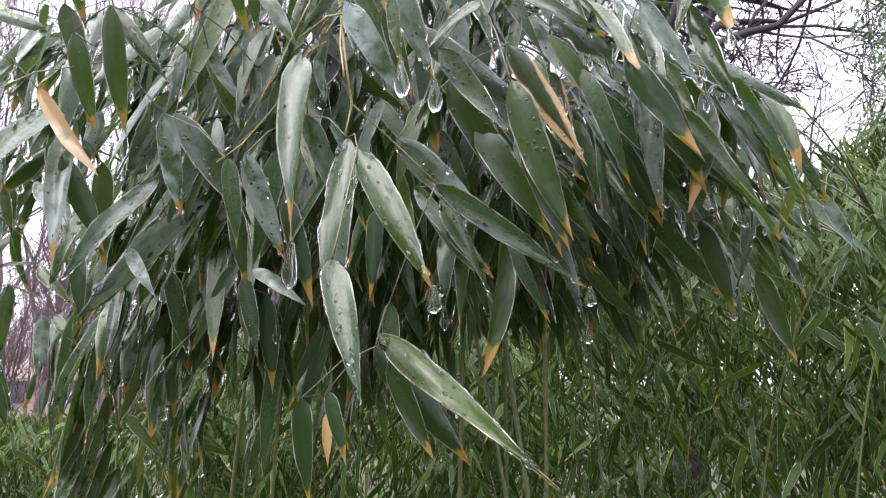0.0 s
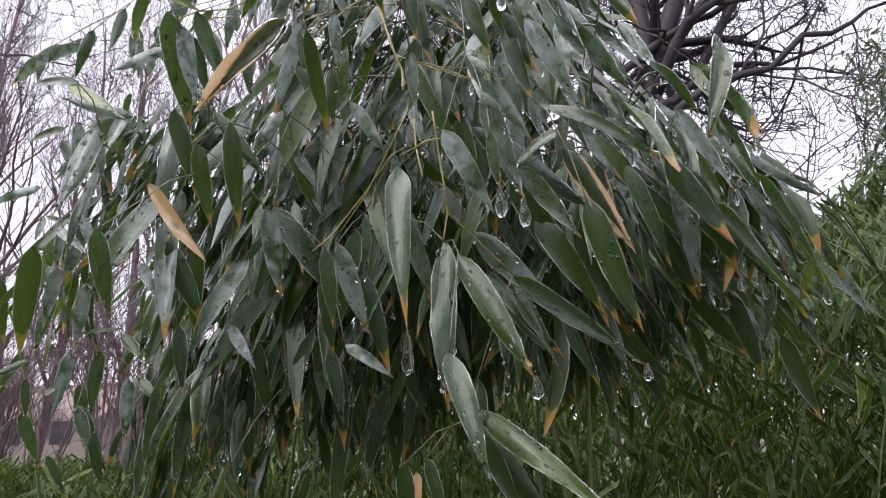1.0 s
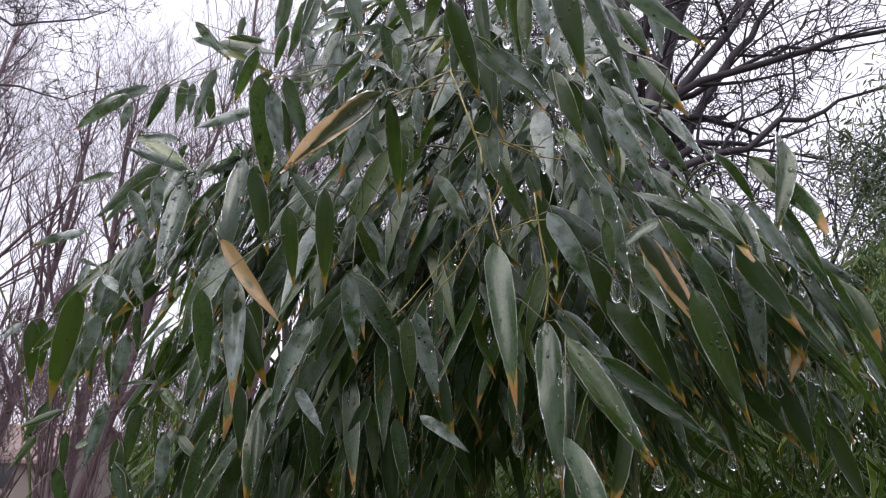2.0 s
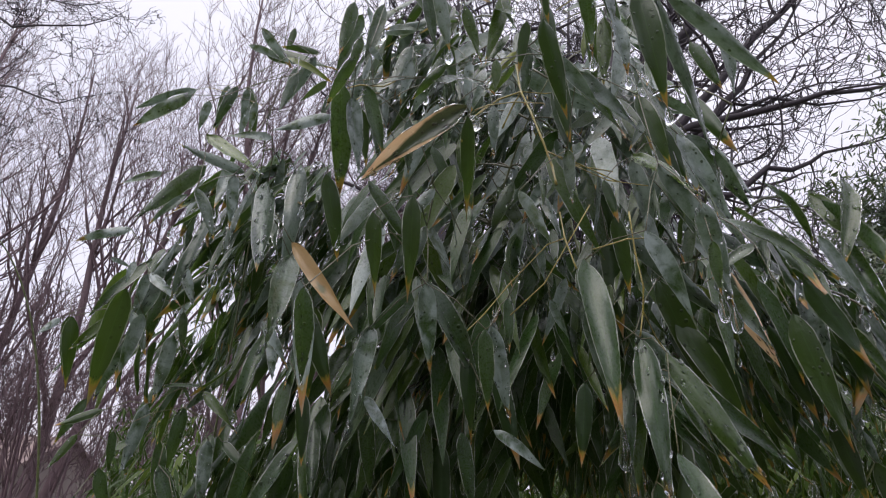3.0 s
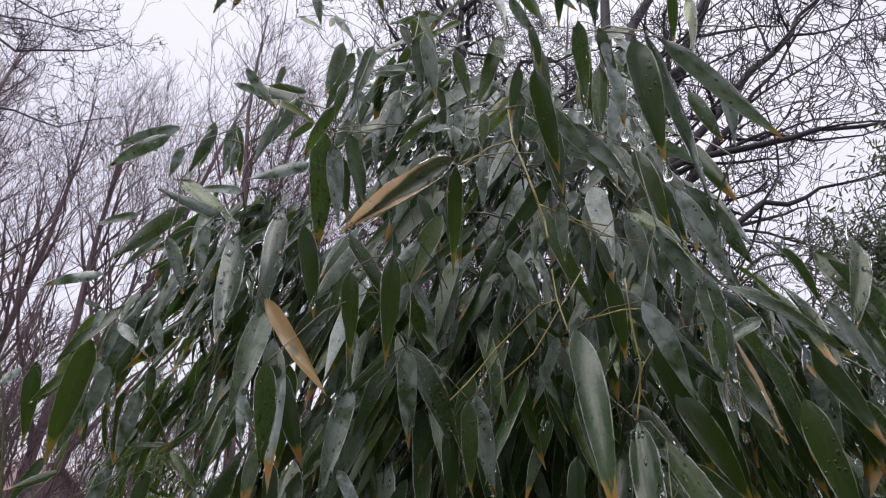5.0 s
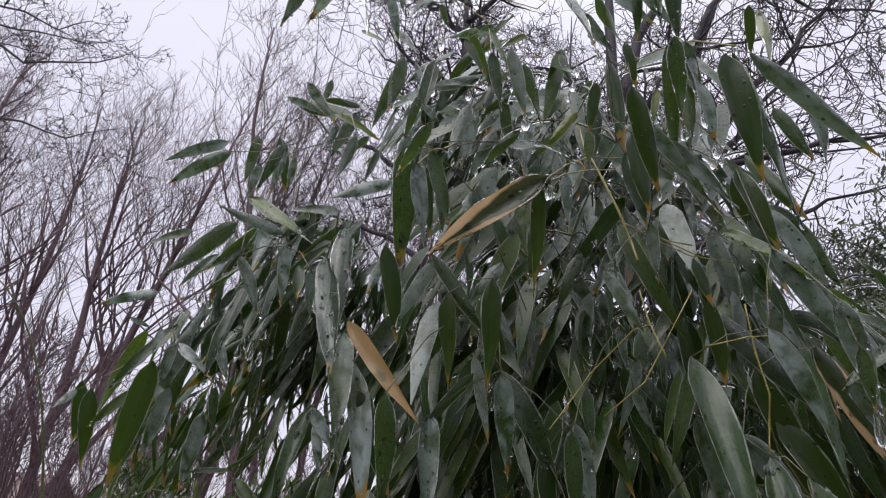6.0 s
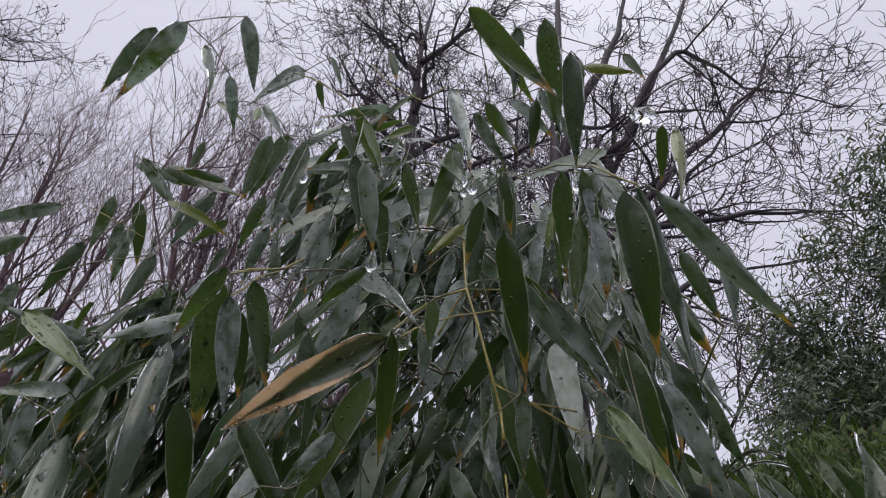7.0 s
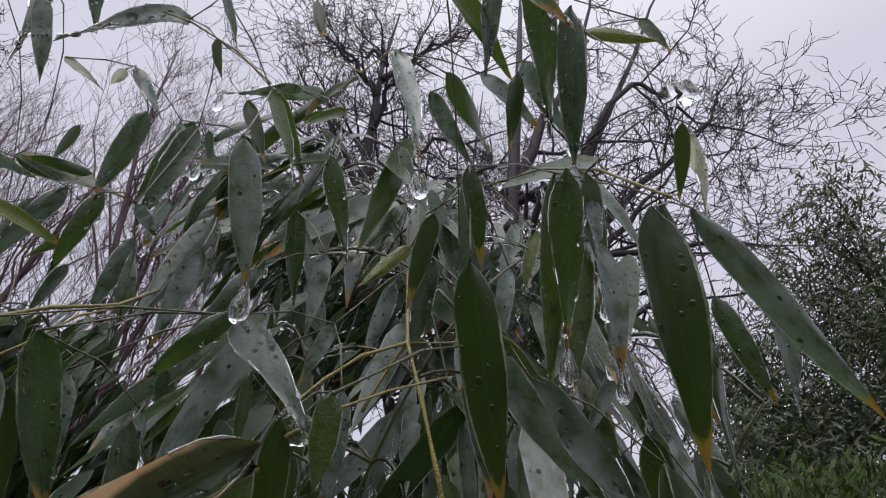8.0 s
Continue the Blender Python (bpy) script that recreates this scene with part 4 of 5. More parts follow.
hero((-0.521, 0.580, 2.200), (-0.532, 0.580, 2.120), 0.020)
hero((-0.643, 0.606, 2.245), (-0.655, 0.602, 2.188), 0.022)
hero((-0.545, 0.673, 2.420), (-0.531, 0.685, 2.371), 0.021)
hero((-0.182, 0.613, 2.243), (-0.187, 0.623, 2.145), 0.017, turn=5)
hero((-0.113, 0.530, 2.154), (-0.110, 0.531, 2.125), 0.017, turn=-38, drop=2)
hero((-0.290, 0.634, 2.220), (-0.310, 0.640, 2.136), 0.017)
hero((-0.875, 0.688, 2.272), (-0.946, 0.639, 2.197), 0.021)
hero((-1.083, 0.809, 1.862), (-1.070, 0.826, 1.758), 0.029, kind="deep")
hero((-0.866, 0.678, 1.790), (-0.881, 0.670, 1.694), 0.025)
hero((-0.816, 0.610, 1.674), (-0.857, 0.577, 1.647), 0.020)
hero((-0.745, 0.541, 1.641), (-0.739, 0.546, 1.591), 0.020)
hero((-1.007, 0.771, 1.963), (-0.980, 0.796, 1.958), 0.026)
hero((-0.480, 0.446, 2.150), (-0.491, 0.449, 2.088), 0.023)
hero((-0.483, 0.492, 2.176), (-0.463, 0.502, 2.154), 0.017, turn=20)
hero((-0.411, 0.485, 2.134), (-0.431, 0.485, 2.081), 0.019)
hero((-0.612, 0.505, 2.174), (-0.549, 0.543, 2.166), 0.017, turn=-22, kind="fresh")
hero((-0.658, 0.499, 2.227), (-0.616, 0.534, 2.178), 0.017, turn=38)
hero((-0.168, 0.420, 2.143), (-0.172, 0.432, 2.048), 0.018, drop=0)
hero((-0.180, 0.501, 2.206), (-0.187, 0.508, 2.154), 0.017, turn=22, kind="fresh")
hero((-0.156, 0.419, 2.142), (-0.140, 0.425, 2.062), 0.017, turn=-21, drop=1)
hero((-0.260, 0.483, 2.158), (-0.264, 0.492, 2.077), 0.022)
hero((-0.224, 0.464, 2.104), (-0.208, 0.475, 1.999), 0.021, kind="deep")
hero((-0.107, 0.468, 1.995), (-0.081, 0.471, 1.904), 0.025, kind="deep")
hero((-0.082, 0.477, 2.009), (-0.032, 0.473, 1.890), 0.019)
hero((-0.163, 0.597, 2.000), (-0.133, 0.601, 1.906), 0.029, kind="deep")
hero((-0.155, 0.581, 1.921), (-0.141, 0.588, 1.789), 0.030, kind="deep")
hero((-0.301, 0.580, 1.997), (-0.246, 0.591, 1.907), 0.025)
hero((-0.390, 0.540, 2.040), (-0.354, 0.555, 1.965), 0.017, turn=-11)
hero((-0.278, 0.580, 1.862), (-0.281, 0.584, 1.797), 0.017, turn=31)
hero((-0.136, 0.486, 1.721), (-0.066, 0.473, 1.637), 0.017, turn=-29)
hero((-0.141, 0.505, 1.730), (-0.081, 0.496, 1.637), 0.017, turn=38)
hero((-0.088, 0.539, 1.798), (-0.024, 0.526, 1.681), 0.030, kind="deep")
hero((0.082, 0.644, 1.867), (0.134, 0.626, 1.748), 0.028, kind="deep")
hero((-0.296, 0.551, 1.750), (-0.263, 0.557, 1.627), 0.022, kind="deep")
hero((-0.523, 0.546, 1.804), (-0.515, 0.555, 1.684), 0.023, kind="deep")
hero((-0.122, 0.552, 2.022), (-0.097, 0.558, 1.904), 0.022)
hero((-0.699, 0.600, 2.171), (-0.700, 0.606, 2.113), 0.020)
hero((-0.054, 0.477, 2.152), (-0.024, 0.476, 2.074), 0.021)
hero((-0.017, 0.462, 2.155), (-0.011, 0.472, 2.065), 0.020, turn=-20)
hero((-0.343, 0.528, 2.176), (-0.346, 0.536, 2.107), 0.018)
hero((-0.374, 0.378, 1.869), (-0.369, 0.395, 1.763), 0.019, kind="deep")
hero((-0.192, 0.542, 1.722), (-0.199, 0.543, 1.631), 0.019, kind="deep")
hero((-0.107, 0.324, 1.795), (-0.103, 0.330, 1.750), 0.017, turn=10, drop=2)
hero((-0.056, 0.372, 1.815), (-0.103, 0.367, 1.781), 0.019)
hero((0.080, 0.545, 1.834), (0.112, 0.549, 1.714), 0.021, kind="deep", drop=0)
hero((0.042, 0.622, 1.821), (0.084, 0.626, 1.706), 0.022, kind="deep")
hero((0.067, 0.513, 1.892), (0.117, 0.515, 1.794), 0.017, turn=-22)
hero((-0.209, 0.432, 1.544), (-0.204, 0.433, 1.464), 0.017, turn=-6, kind="deep")
hero((-0.448, 0.537, 1.527), (-0.419, 0.561, 1.485), 0.017, turn=-16)
hero((0.138, 0.714, 1.733), (0.162, 0.713, 1.620), 0.026, kind="deep")
hero((0.203, 0.763, 1.680), (0.231, 0.757, 1.573), 0.030, kind="deep")
hero((0.246, 0.729, 1.770), (0.220, 0.740, 1.713), 0.020, kind="fresh")
hero((0.297, 0.739, 1.621), (0.312, 0.734, 1.561), 0.021)
hero((-0.377, 0.483, 1.888), (-0.393, 0.478, 1.825), 0.020)
hero((-0.245, 0.506, 1.876), (-0.237, 0.514, 1.830), 0.017, turn=8)
hero((-0.023, 0.704, 1.807), (0.016, 0.712, 1.687), 0.022)
hero((-0.451, 0.584, 1.682), (-0.432, 0.602, 1.582), 0.020)
hero((-0.365, 0.646, 1.661), (-0.355, 0.653, 1.544), 0.023)
hero((-0.134, 0.771, 1.715), (-0.094, 0.781, 1.610), 0.021)
hero((-0.719, 0.604, 1.638), (-0.710, 0.611, 1.555), 0.018)
hero((-0.766, 0.563, 1.600), (-0.743, 0.584, 1.531), 0.024)
hero((-0.818, 0.578, 1.638), (-0.834, 0.562, 1.594), 0.022)
hero((-0.866, 0.637, 1.811), (-0.896, 0.610, 1.755), 0.027)
hero((-0.807, 0.623, 1.813), (-0.817, 0.618, 1.718), 0.023)
hero((-0.740, 0.614, 1.815), (-0.731, 0.626, 1.754), 0.017)
hero((-0.748, 0.617, 1.783), (-0.754, 0.617, 1.686), 0.022)
hero((-0.714, 0.660, 1.721), (-0.755, 0.628, 1.714), 0.017, turn=38)
hero((-0.785, 0.612, 1.625), (-0.768, 0.628, 1.648), 0.017, turn=-19)
hero((-0.748, 0.511, 1.567), (-0.749, 0.509, 1.518), 0.026)
hero((-0.670, 0.582, 1.566), (-0.655, 0.593, 1.506), 0.026)
hero((-0.704, 0.552, 1.547), (-0.685, 0.569, 1.502), 0.024)
hero((-0.833, 0.644, 1.884), (-0.838, 0.644, 1.812), 0.021)
hero((-0.703, 0.611, 1.683), (-0.706, 0.610, 1.594), 0.028)
hero((-0.764, 0.624, 1.687), (-0.774, 0.617, 1.595), 0.025)
hero((-0.879, 0.653, 1.694), (-0.895, 0.637, 1.628), 0.024)
hero((-0.509, 0.322, 1.903), (-0.547, 0.297, 1.893), 0.018)
hero((-0.387, 0.507, 2.143), (-0.418, 0.507, 2.071), 0.021)
hero((-0.529, 0.525, 2.300), (-0.543, 0.530, 2.199), 0.030)
hero((-0.728, 0.614, 2.208), (-0.727, 0.621, 2.145), 0.022)
hero((-0.743, 0.610, 2.301), (-0.685, 0.651, 2.303), 0.024)
hero((-0.608, 0.591, 2.252), (-0.637, 0.585, 2.164), 0.024)
hero((-0.522, 0.568, 2.334), (-0.504, 0.581, 2.282), 0.017, turn=-21)
hero((-0.287, 0.250, 2.205), (-0.219, 0.262, 2.130), 0.017, turn=38)
hero((-0.142, 0.394, 2.002), (-0.114, 0.391, 1.914), 0.019, kind="deep")
hero((-0.278, 0.546, 1.985), (-0.308, 0.549, 1.908), 0.017, turn=-2)
hero((-0.561, 0.412, 1.889), (-0.555, 0.417, 1.842), 0.020)
hero((-0.633, 0.388, 2.003), (-0.636, 0.388, 1.962), 0.022)
hero((-0.458, 0.588, 2.087), (-0.434, 0.600, 2.012), 0.021)
hero((-0.164, 0.407, 2.181), (-0.153, 0.412, 2.114), 0.017, turn=-32)
hero((-0.683, 0.587, 2.028), (-0.762, 0.527, 2.045), 0.021)
hero((-0.413, 0.466, 2.128), (-0.423, 0.470, 2.056), 0.023)
hero((-0.478, 0.528, 2.099), (-0.485, 0.518, 2.160), 0.020)
hero((-0.334, 0.527, 2.020), (-0.337, 0.534, 1.940), 0.022)
hero((-0.133, 0.372, 1.902), (-0.076, 0.378, 1.802), 0.017, turn=26)
hero((-0.205, 0.396, 2.037), (-0.135, 0.410, 1.966), 0.018)
hero((-0.072, 0.410, 1.863), (0.031, 0.397, 1.805), 0.017, turn=-26)
hero((0.053, 0.533, 1.847), (0.110, 0.521, 1.741), 0.028, kind="deep")
hero((-0.280, 0.512, 1.810), (-0.278, 0.516, 1.745), 0.017, turn=27)
hero((-0.385, 0.532, 1.911), (-0.349, 0.549, 1.854), 0.017, turn=-7)
hero((-0.231, 0.519, 1.811), (-0.212, 0.524, 1.765), 0.017, turn=33)
hero((-0.109, 0.468, 1.703), (-0.059, 0.465, 1.623), 0.017, turn=-37)
hero((-0.327, 0.534, 1.660), (-0.311, 0.539, 1.579), 0.020)
hero((-0.399, 0.448, 2.267), (-0.365, 0.469, 2.202), 0.017, turn=-30, kind="fresh")
hero((-0.084, 0.66, 2.206), (-0.037, 0.62, 2.076), 0.022, kind="wet")
hero((-0.045, 0.7, 2.197), (0.02, 0.66, 2.073), 0.022, kind="iced")
hero((0.013, 0.74, 2.281), (0.068, 0.7, 2.132), 0.025, kind="deep")
hero((-0.042, 0.68, 2.135), (-0.018, 0.62, 2.038), 0.017, kind="green")
hero((-0.114, 0.64, 2.162), (-0.079, 0.6, 2.04), 0.020, kind="wet")
hero((0.048, 0.78, 2.2), (0.088, 0.72, 2.078), 0.021, kind="iced")
hero((-0.111, 0.7, 2.242), (-0.067, 0.66, 2.109), 0.022, kind="deep")
twig(((-0.277, 0.542, 2.179), (-0.272, 0.525, 2.128), (-0.269, 0.497, 2.094), (-0.256, 0.491, 2.056), (-0.241, 0.484, 2.007), (-0.229, 0.490, 1.972), (-0.225, 0.480, 1.942)), 0.0015)
twig(((-0.269, 0.497, 2.094), (-0.298, 0.492, 2.078), (-0.318, 0.487, 2.057), (-0.336, 0.472, 2.028), (-0.339, 0.460, 1.991)), 0.0012)
twig(((-0.269, 0.497, 2.094), (-0.279, 0.504, 2.078), (-0.293, 0.514, 2.048)), 0.0011)
twig(((-0.238, 0.487, 1.995), (-0.203, 0.510, 1.988), (-0.152, 0.530, 1.990)), 0.0009)
twig(((-0.236, 0.487, 1.993), (-0.195, 0.500, 1.982), (-0.168, 0.500, 1.967), (-0.152, 0.500, 1.958)), 0.0008)
twig(((-0.203, 0.510, 1.988), (-0.160, 0.518, 1.970), (-0.112, 0.520, 1.963)), 0.0007)
twig(((-0.269, 0.497, 2.094), (-0.237, 0.522, 2.110), (-0.209, 0.535, 2.123)), 0.0007)
twig(((-0.492, 0.422, 2.040), (-0.485, 0.424, 2.046), (-0.467, 0.432, 2.058), (-0.446, 0.459, 2.077), (-0.425, 0.487, 2.115)), 0.0011)
twig(((-0.486, 0.432, 2.023), (-0.470, 0.437, 2.040), (-0.464, 0.455, 2.065), (-0.458, 0.485, 2.088)), 0.0008)
twig(((-0.126, 0.380, 2.153), (-0.142, 0.396, 2.175), (-0.155, 0.418, 2.203), (-0.180, 0.478, 2.252), (-0.219, 0.533, 2.273)), 0.0010)
twig(((-0.394, 0.431, 2.256), (-0.424, 0.424, 2.278), (-0.454, 0.405, 2.280), (-0.471, 0.397, 2.277)), 0.0007)
twig(((-0.313, 0.427, 2.306), (-0.336, 0.453, 2.307), (-0.379, 0.458, 2.333), (-0.410, 0.470, 2.380)), 0.0007)
twig(((-0.217, 0.469, 1.866), (-0.236, 0.473, 1.860), (-0.278, 0.490, 1.818), (-0.305, 0.481, 1.778), (-0.320, 0.465, 1.755)), 0.0007)
twig(((-0.220, 0.509, 1.920), (-0.215, 0.496, 1.878), (-0.204, 0.482, 1.835)), 0.0010)
twig(((-0.164, 0.368, 1.846), (-0.160, 0.373, 1.806), (-0.155, 0.372, 1.772), (-0.155, 0.382, 1.753), (-0.159, 0.381, 1.729)), 0.0008)
twig(((-0.155, 0.382, 1.753), (-0.138, 0.419, 1.740), (-0.108, 0.450, 1.711)), 0.0006)
twig(((-0.144, 0.370, 1.820), (-0.168, 0.363, 1.815), (-0.197, 0.378, 1.811)), 0.0007)
twig(((-0.196, 0.401, 1.871), (-0.241, 0.408, 1.788), (-0.274, 0.428, 1.761)), 0.0006)
twig(((-0.240, 0.493, 2.071), (-0.275, 0.452, 2.042), (-0.306, 0.421, 2.014), (-0.319, 0.408, 1.997)), 0.0008)
twig(((-0.857, 0.693, 2.282), (-0.801, 0.680, 2.257), (-0.732, 0.679, 2.225)), 0.0007)



def stalks():
    """Every outer leaf hangs by a thin stalk from the next spray above it, or from a cane."""
    for plant, base in HERO_BASES:
        above = [o for q, o in HERO_BASES if q is plant and 0.012 < o.z - base.z < 0.12 and 0.015 < (o - base).length < 0.13]
        if above:
            end = min(above, key=lambda o: (o - base).length)
            line = [base, base.lerp(end, 0.5) + Vector((0, 0.004, 0.008)), end]
        else:
            end = min((p for run in CULM_LINES[plant] for p in run[12::2]), key=lambda p: (p - base).length + 0.8 * max(0, base.z - p.z))
            line = bezier(base, base.lerp(end, 0.35) + Vector((0, 0.02, 0.10 + 0.12 * (end - base).length)), end, 5)
        twig(line, 0.0006, plant, STALK)



def ice_clump(at, size, seed):
    """A lump of clear ice frozen round a curled leaf end, on its twig."""
    rng = random.Random(seed)
    bm = bmesh.new()
    bmesh.ops.create_icosphere(bm, subdivisions=3, radius=1.0)
    for v in bm.verts:
        k = 1 + 0.55 * noise.noise(v.co * 1.6 + Vector((seed, 0, 0))) + 0.12 * noise.noise(v.co * 5)
        v.co = Vector((v.co.x * 1.0, v.co.y * 0.6, v.co.z * 0.75)) * k * size
    me = bpy.data.meshes.new("ice_clump")
    bm.to_mesh(me)
    bm.free()
    me.shade_smooth()
    me.materials.append(ICE)
    shared("ice_clump", me, PLANT, Matrix.Translation(Vector(at) - PLANT.location), "clear lump of ice")
    HERO_BASES.append((PLANT, Vector(at)))


ice_clump((-0.326, 0.457, 2.015), 0.013, 3)
ice_clump((-0.126, 0.351, 2.210), 0.011, 4)
stalks()

NODES = {PLANT: [], PLANT_L: [], PLANT_R: []}


# ---- the body of the clumps: sprays of leaves hung from fine twigs ----
def spray(plant, node, outward, topness, rng, singles, mass, twigs, drops, near):
    lines = CULM_LINES[plant]
    best = min((p for line in lines for p in line[8::2]), key=lambda p: (p - node).length + 0.6 * max(0, node.z - p.z))
    # a spray hangs on from the next one inward where that is closer than a cane
    inward = [p for p in NODES[plant] if (p - best).length < (node - best).length and (p - node).length < 0.6 * (node - best).length]
    if inward:
        best = min(inward, key=lambda p: (p - node).length)
    NODES[plant].append(node)
    arch = (best + node) / 2 + Vector((0, 0, 0.02 + 0.22 * (best - node).length))
    twigs.add([p - plant.location for p in bezier(best, arch, node, 7)], [0.0016 - 0.00011 * i for i in range(8)], 4)
    run = bezier(best, arch, node, 7)
    for _ in range(rng.randint(3, 6)):
        drops.append((run[rng.randint(3, 7)] + Vector((0, 0, 0.001)) - plant.location, rng.uniform(0.2, 0.45)))
    # an uneven sleeve of ice round the outer half of the twig
    drops.append(([p - plant.location for p in run[rng.randint(2, 4):]], rng.uniform(0.0016, 0.0030)))
    for _ in range(rng.randint(1, 3)):
        drops.append((node + Vector((rng.gauss(0, 0.02), rng.gauss(0, 0.02), rng.gauss(0, 0.02))) - plant.location, rng.uniform(0.35, 0.8)))
    for _ in range(rng.randint(3, 6)):
        side = Vector((-outward.y, outward.x, 0)) * rng.gauss(0, 0.42)
        sweep = max(-0.12, min(0.55, 1.1 * (node.x + 0.12)))
        way = (outward * rng.uniform(0.0, 0.45 + 0.3 * topness) + Vector((sweep * rng.uniform(0.5, 1.2), 0, 0)) + side + Vector((0, 0, -1 + rng.uniform(0, 0.6) * topness))).normalized()
        length = rng.uniform(0.085, 0.165)
        base = node + Vector((rng.gauss(0, 0.022), rng.gauss(0, 0.022), rng.gauss(0, 0.03)))
        facing = outward * 0.6 + Vector((rng.gauss(0, 0.6), rng.gauss(-0.5, 0.45), 0.35 + rng.gauss(0, 0.3)))
        m = local(plant, leaf_frame(base, base + way * length, facing, length * rng.uniform(0.13, 0.19)))
        if near and len(singles) < (110 if plant is PLANT else 200):
            s = rng.choice((0, 1, 2, 3, 4, 5, 7))
            # the kind with sky sheen in its colour grows commoner with height
            kind = "dead" if rng.random() < 0.001 else ("fresh" if node.x < -0.05 and rng.random() < 0.04 else ("deep" if rng.random() < 0.2 else ("iced" if rng.random() < 1.6 * max(0.0, node.z - 1.80) else "green")))
            ob = shared("leaf", LEAF_MESHES[kind][s], plant, m, {"fresh": "fresh yellow-green leaf", "dead": "dry tan dead leaf"}.get(kind, ""))
            singles.append(ob)
            if kind in ("green", "iced") and rng.random() < 0.75:
                tagged(shared("ice_glaze", BEAD_MESHES[s], ob, Matrix.Identity(4), "clear frozen beads"), kind="stuff")
            if rng.random() < 0.18:
                low = m @ Vector(NEAR_SHAPES[s][0][-4])
                hang_drop(ob, m, low + Vector((0, 0, 0.003)), rng.randrange(3))
        else:
            # higher sprays go to the mass with the sky's sheen in its colour
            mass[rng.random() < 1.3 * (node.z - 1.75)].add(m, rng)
            if rng.random() < 0.12:
                drops.append((m @ Vector((0, 0.97, 0)) + Vector((0, 0, 0.006)), rng.uniform(0.4, 0.9)))


def edge_left(y, z):
    side = -0.62 - 0.55 * (2.35 - max(z, 1.85)) if z > 1.8 else -0.70
    return side - 0.5 * (y - 0.65)


def edge_right(y, z):
    return -0.03 + 1.05 * max(0.0, 2.3 - max(z, 1.55)) ** 1.8 + 0.12 * (y - 0.7)


def hem(x):
    """How far down the hanging sprays reach."""
    return 1.46 if x < -0.55 else (1.62 if x < -0.3 else (1.74 if x < 0.0 else 1.80))


def fill_clumps():
    rng = random.Random(11)
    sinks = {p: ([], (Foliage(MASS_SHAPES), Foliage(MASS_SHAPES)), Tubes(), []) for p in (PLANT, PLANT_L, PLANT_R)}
    made = 0
    while made < 760:
        x, y, z = rng.uniform(-1.5, 0.9), 0.45 + 0.9 * rng.random() ** 1.6, rng.uniform(1.3, 2.8)
        front = (0.60 if z < 1.95 else 0.55) + 0.25 * ((x + 0.15) / 0.9) ** 2 + 0.10 * noise.noise(Vector((x * 3, z * 3, 1)))
        top = 2.42 + 0.50 * (y - 0.5) - 0.10 * abs(x + 0.1) + 0.12 * noise.noise(Vector((x * 4, y * 4, 7)))
        if y < front or z > top or z < hem(x) or x < edge_left(y, z) or x > edge_right(y, z):
            continue
        if noise.noise(Vector((x * 2.6, y * 2.6, z * 2.6))) < -0.18 + 0.35 * min(0.5, max(0, (z - 1.95))) + (0.38 if x < -0.45 and z < 2.05 else (0.2 if x < -0.42 else 0)):
            continue
        if z > 2.0 and y > 1.25:
            continue
        if z < 1.80 and y < 0.78 and rng.random() < 0.5:
            continue
        # the upper sprays stand apart, so that the sky shows between them
        if z > 1.72 and rng.random() < min(0.35 if x < -0.25 else 0.72, 2.4 * (z - 1.72)) * (0.45 if y > 0.8 and x < 0.0 else 1.0):
            continue
        plant = PLANT_L if x < -0.5 else (PLANT if x < 0.02 else PLANT_R)
        out = Vector((x + 0.1, y - 1.15, 0))
        out = (out + Vector((rng.gauss(0, 0.2), rng.gauss(0, 0.2), 0))).normalized()
        singles, mass, twigs, drops = sinks[plant]
        spray(plant, Vector((x, y, z)), out, max(0.0, min(1.0, (z - 1.75) / 0.6)), rng, singles, mass, twigs, drops, y < front + 0.22)
        made += 1
    # sprays in the heart of the clump, all in the darker mass
    for _ in range(220):
        x, y = rng.uniform(-0.55, 0.24), rng.uniform(0.92, 1.35)
        z = rng.uniform(1.78, 2.02 + 0.33 * (y - 0.7))
        plant = PLANT_L if x < -0.5 else (PLANT if x < 0.02 else PLANT_R)
        singles, mass, twigs, drops = sinks[plant]
        spray(plant, Vector((x, y, z)), Vector((rng.gauss(0, 0.4), -1, 0)).normalized(), 0.1, rng, singles, (mass[0], mass[0]), twigs, drops, False)
    for plant, (singles, mass, twigs, drops) in sinks.items():
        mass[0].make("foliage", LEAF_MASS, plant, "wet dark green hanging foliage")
        mass[1].make("iced_foliage", LEAF_MASS_ICED_SHEEN, plant, "grey-green foliage under cloudy ice, sky sheen in its colour")
        tagged(twigs.make("twig_tangle", STALK, plant), kind="stuff")
        ice = Tubes()
        lump = random.Random(23)
        for p, s in drops:
            if isinstance(p, list):
                bumps = [p[0]] + [a.lerp(b, f) for a, b in zip(p, p[1:]) for f in (0.5, 1.0)]
                ice.add(bumps, [s * lump.uniform(0.7, 1.5) for _ in bumps], 4)
                continue
            ice.add([p - Vector((0, 0, h * s)) for h in (0, 0.007, 0.015, 0.0225, 0.026)], [r * s for r in (0.001, 0.0026, 0.0046, 0.0036, 0.0006)], 4)
        tagged(ice.make("frozen_drip", ICE, plant, "small frozen drips along the twigs"), kind="stuff")


fill_clumps()


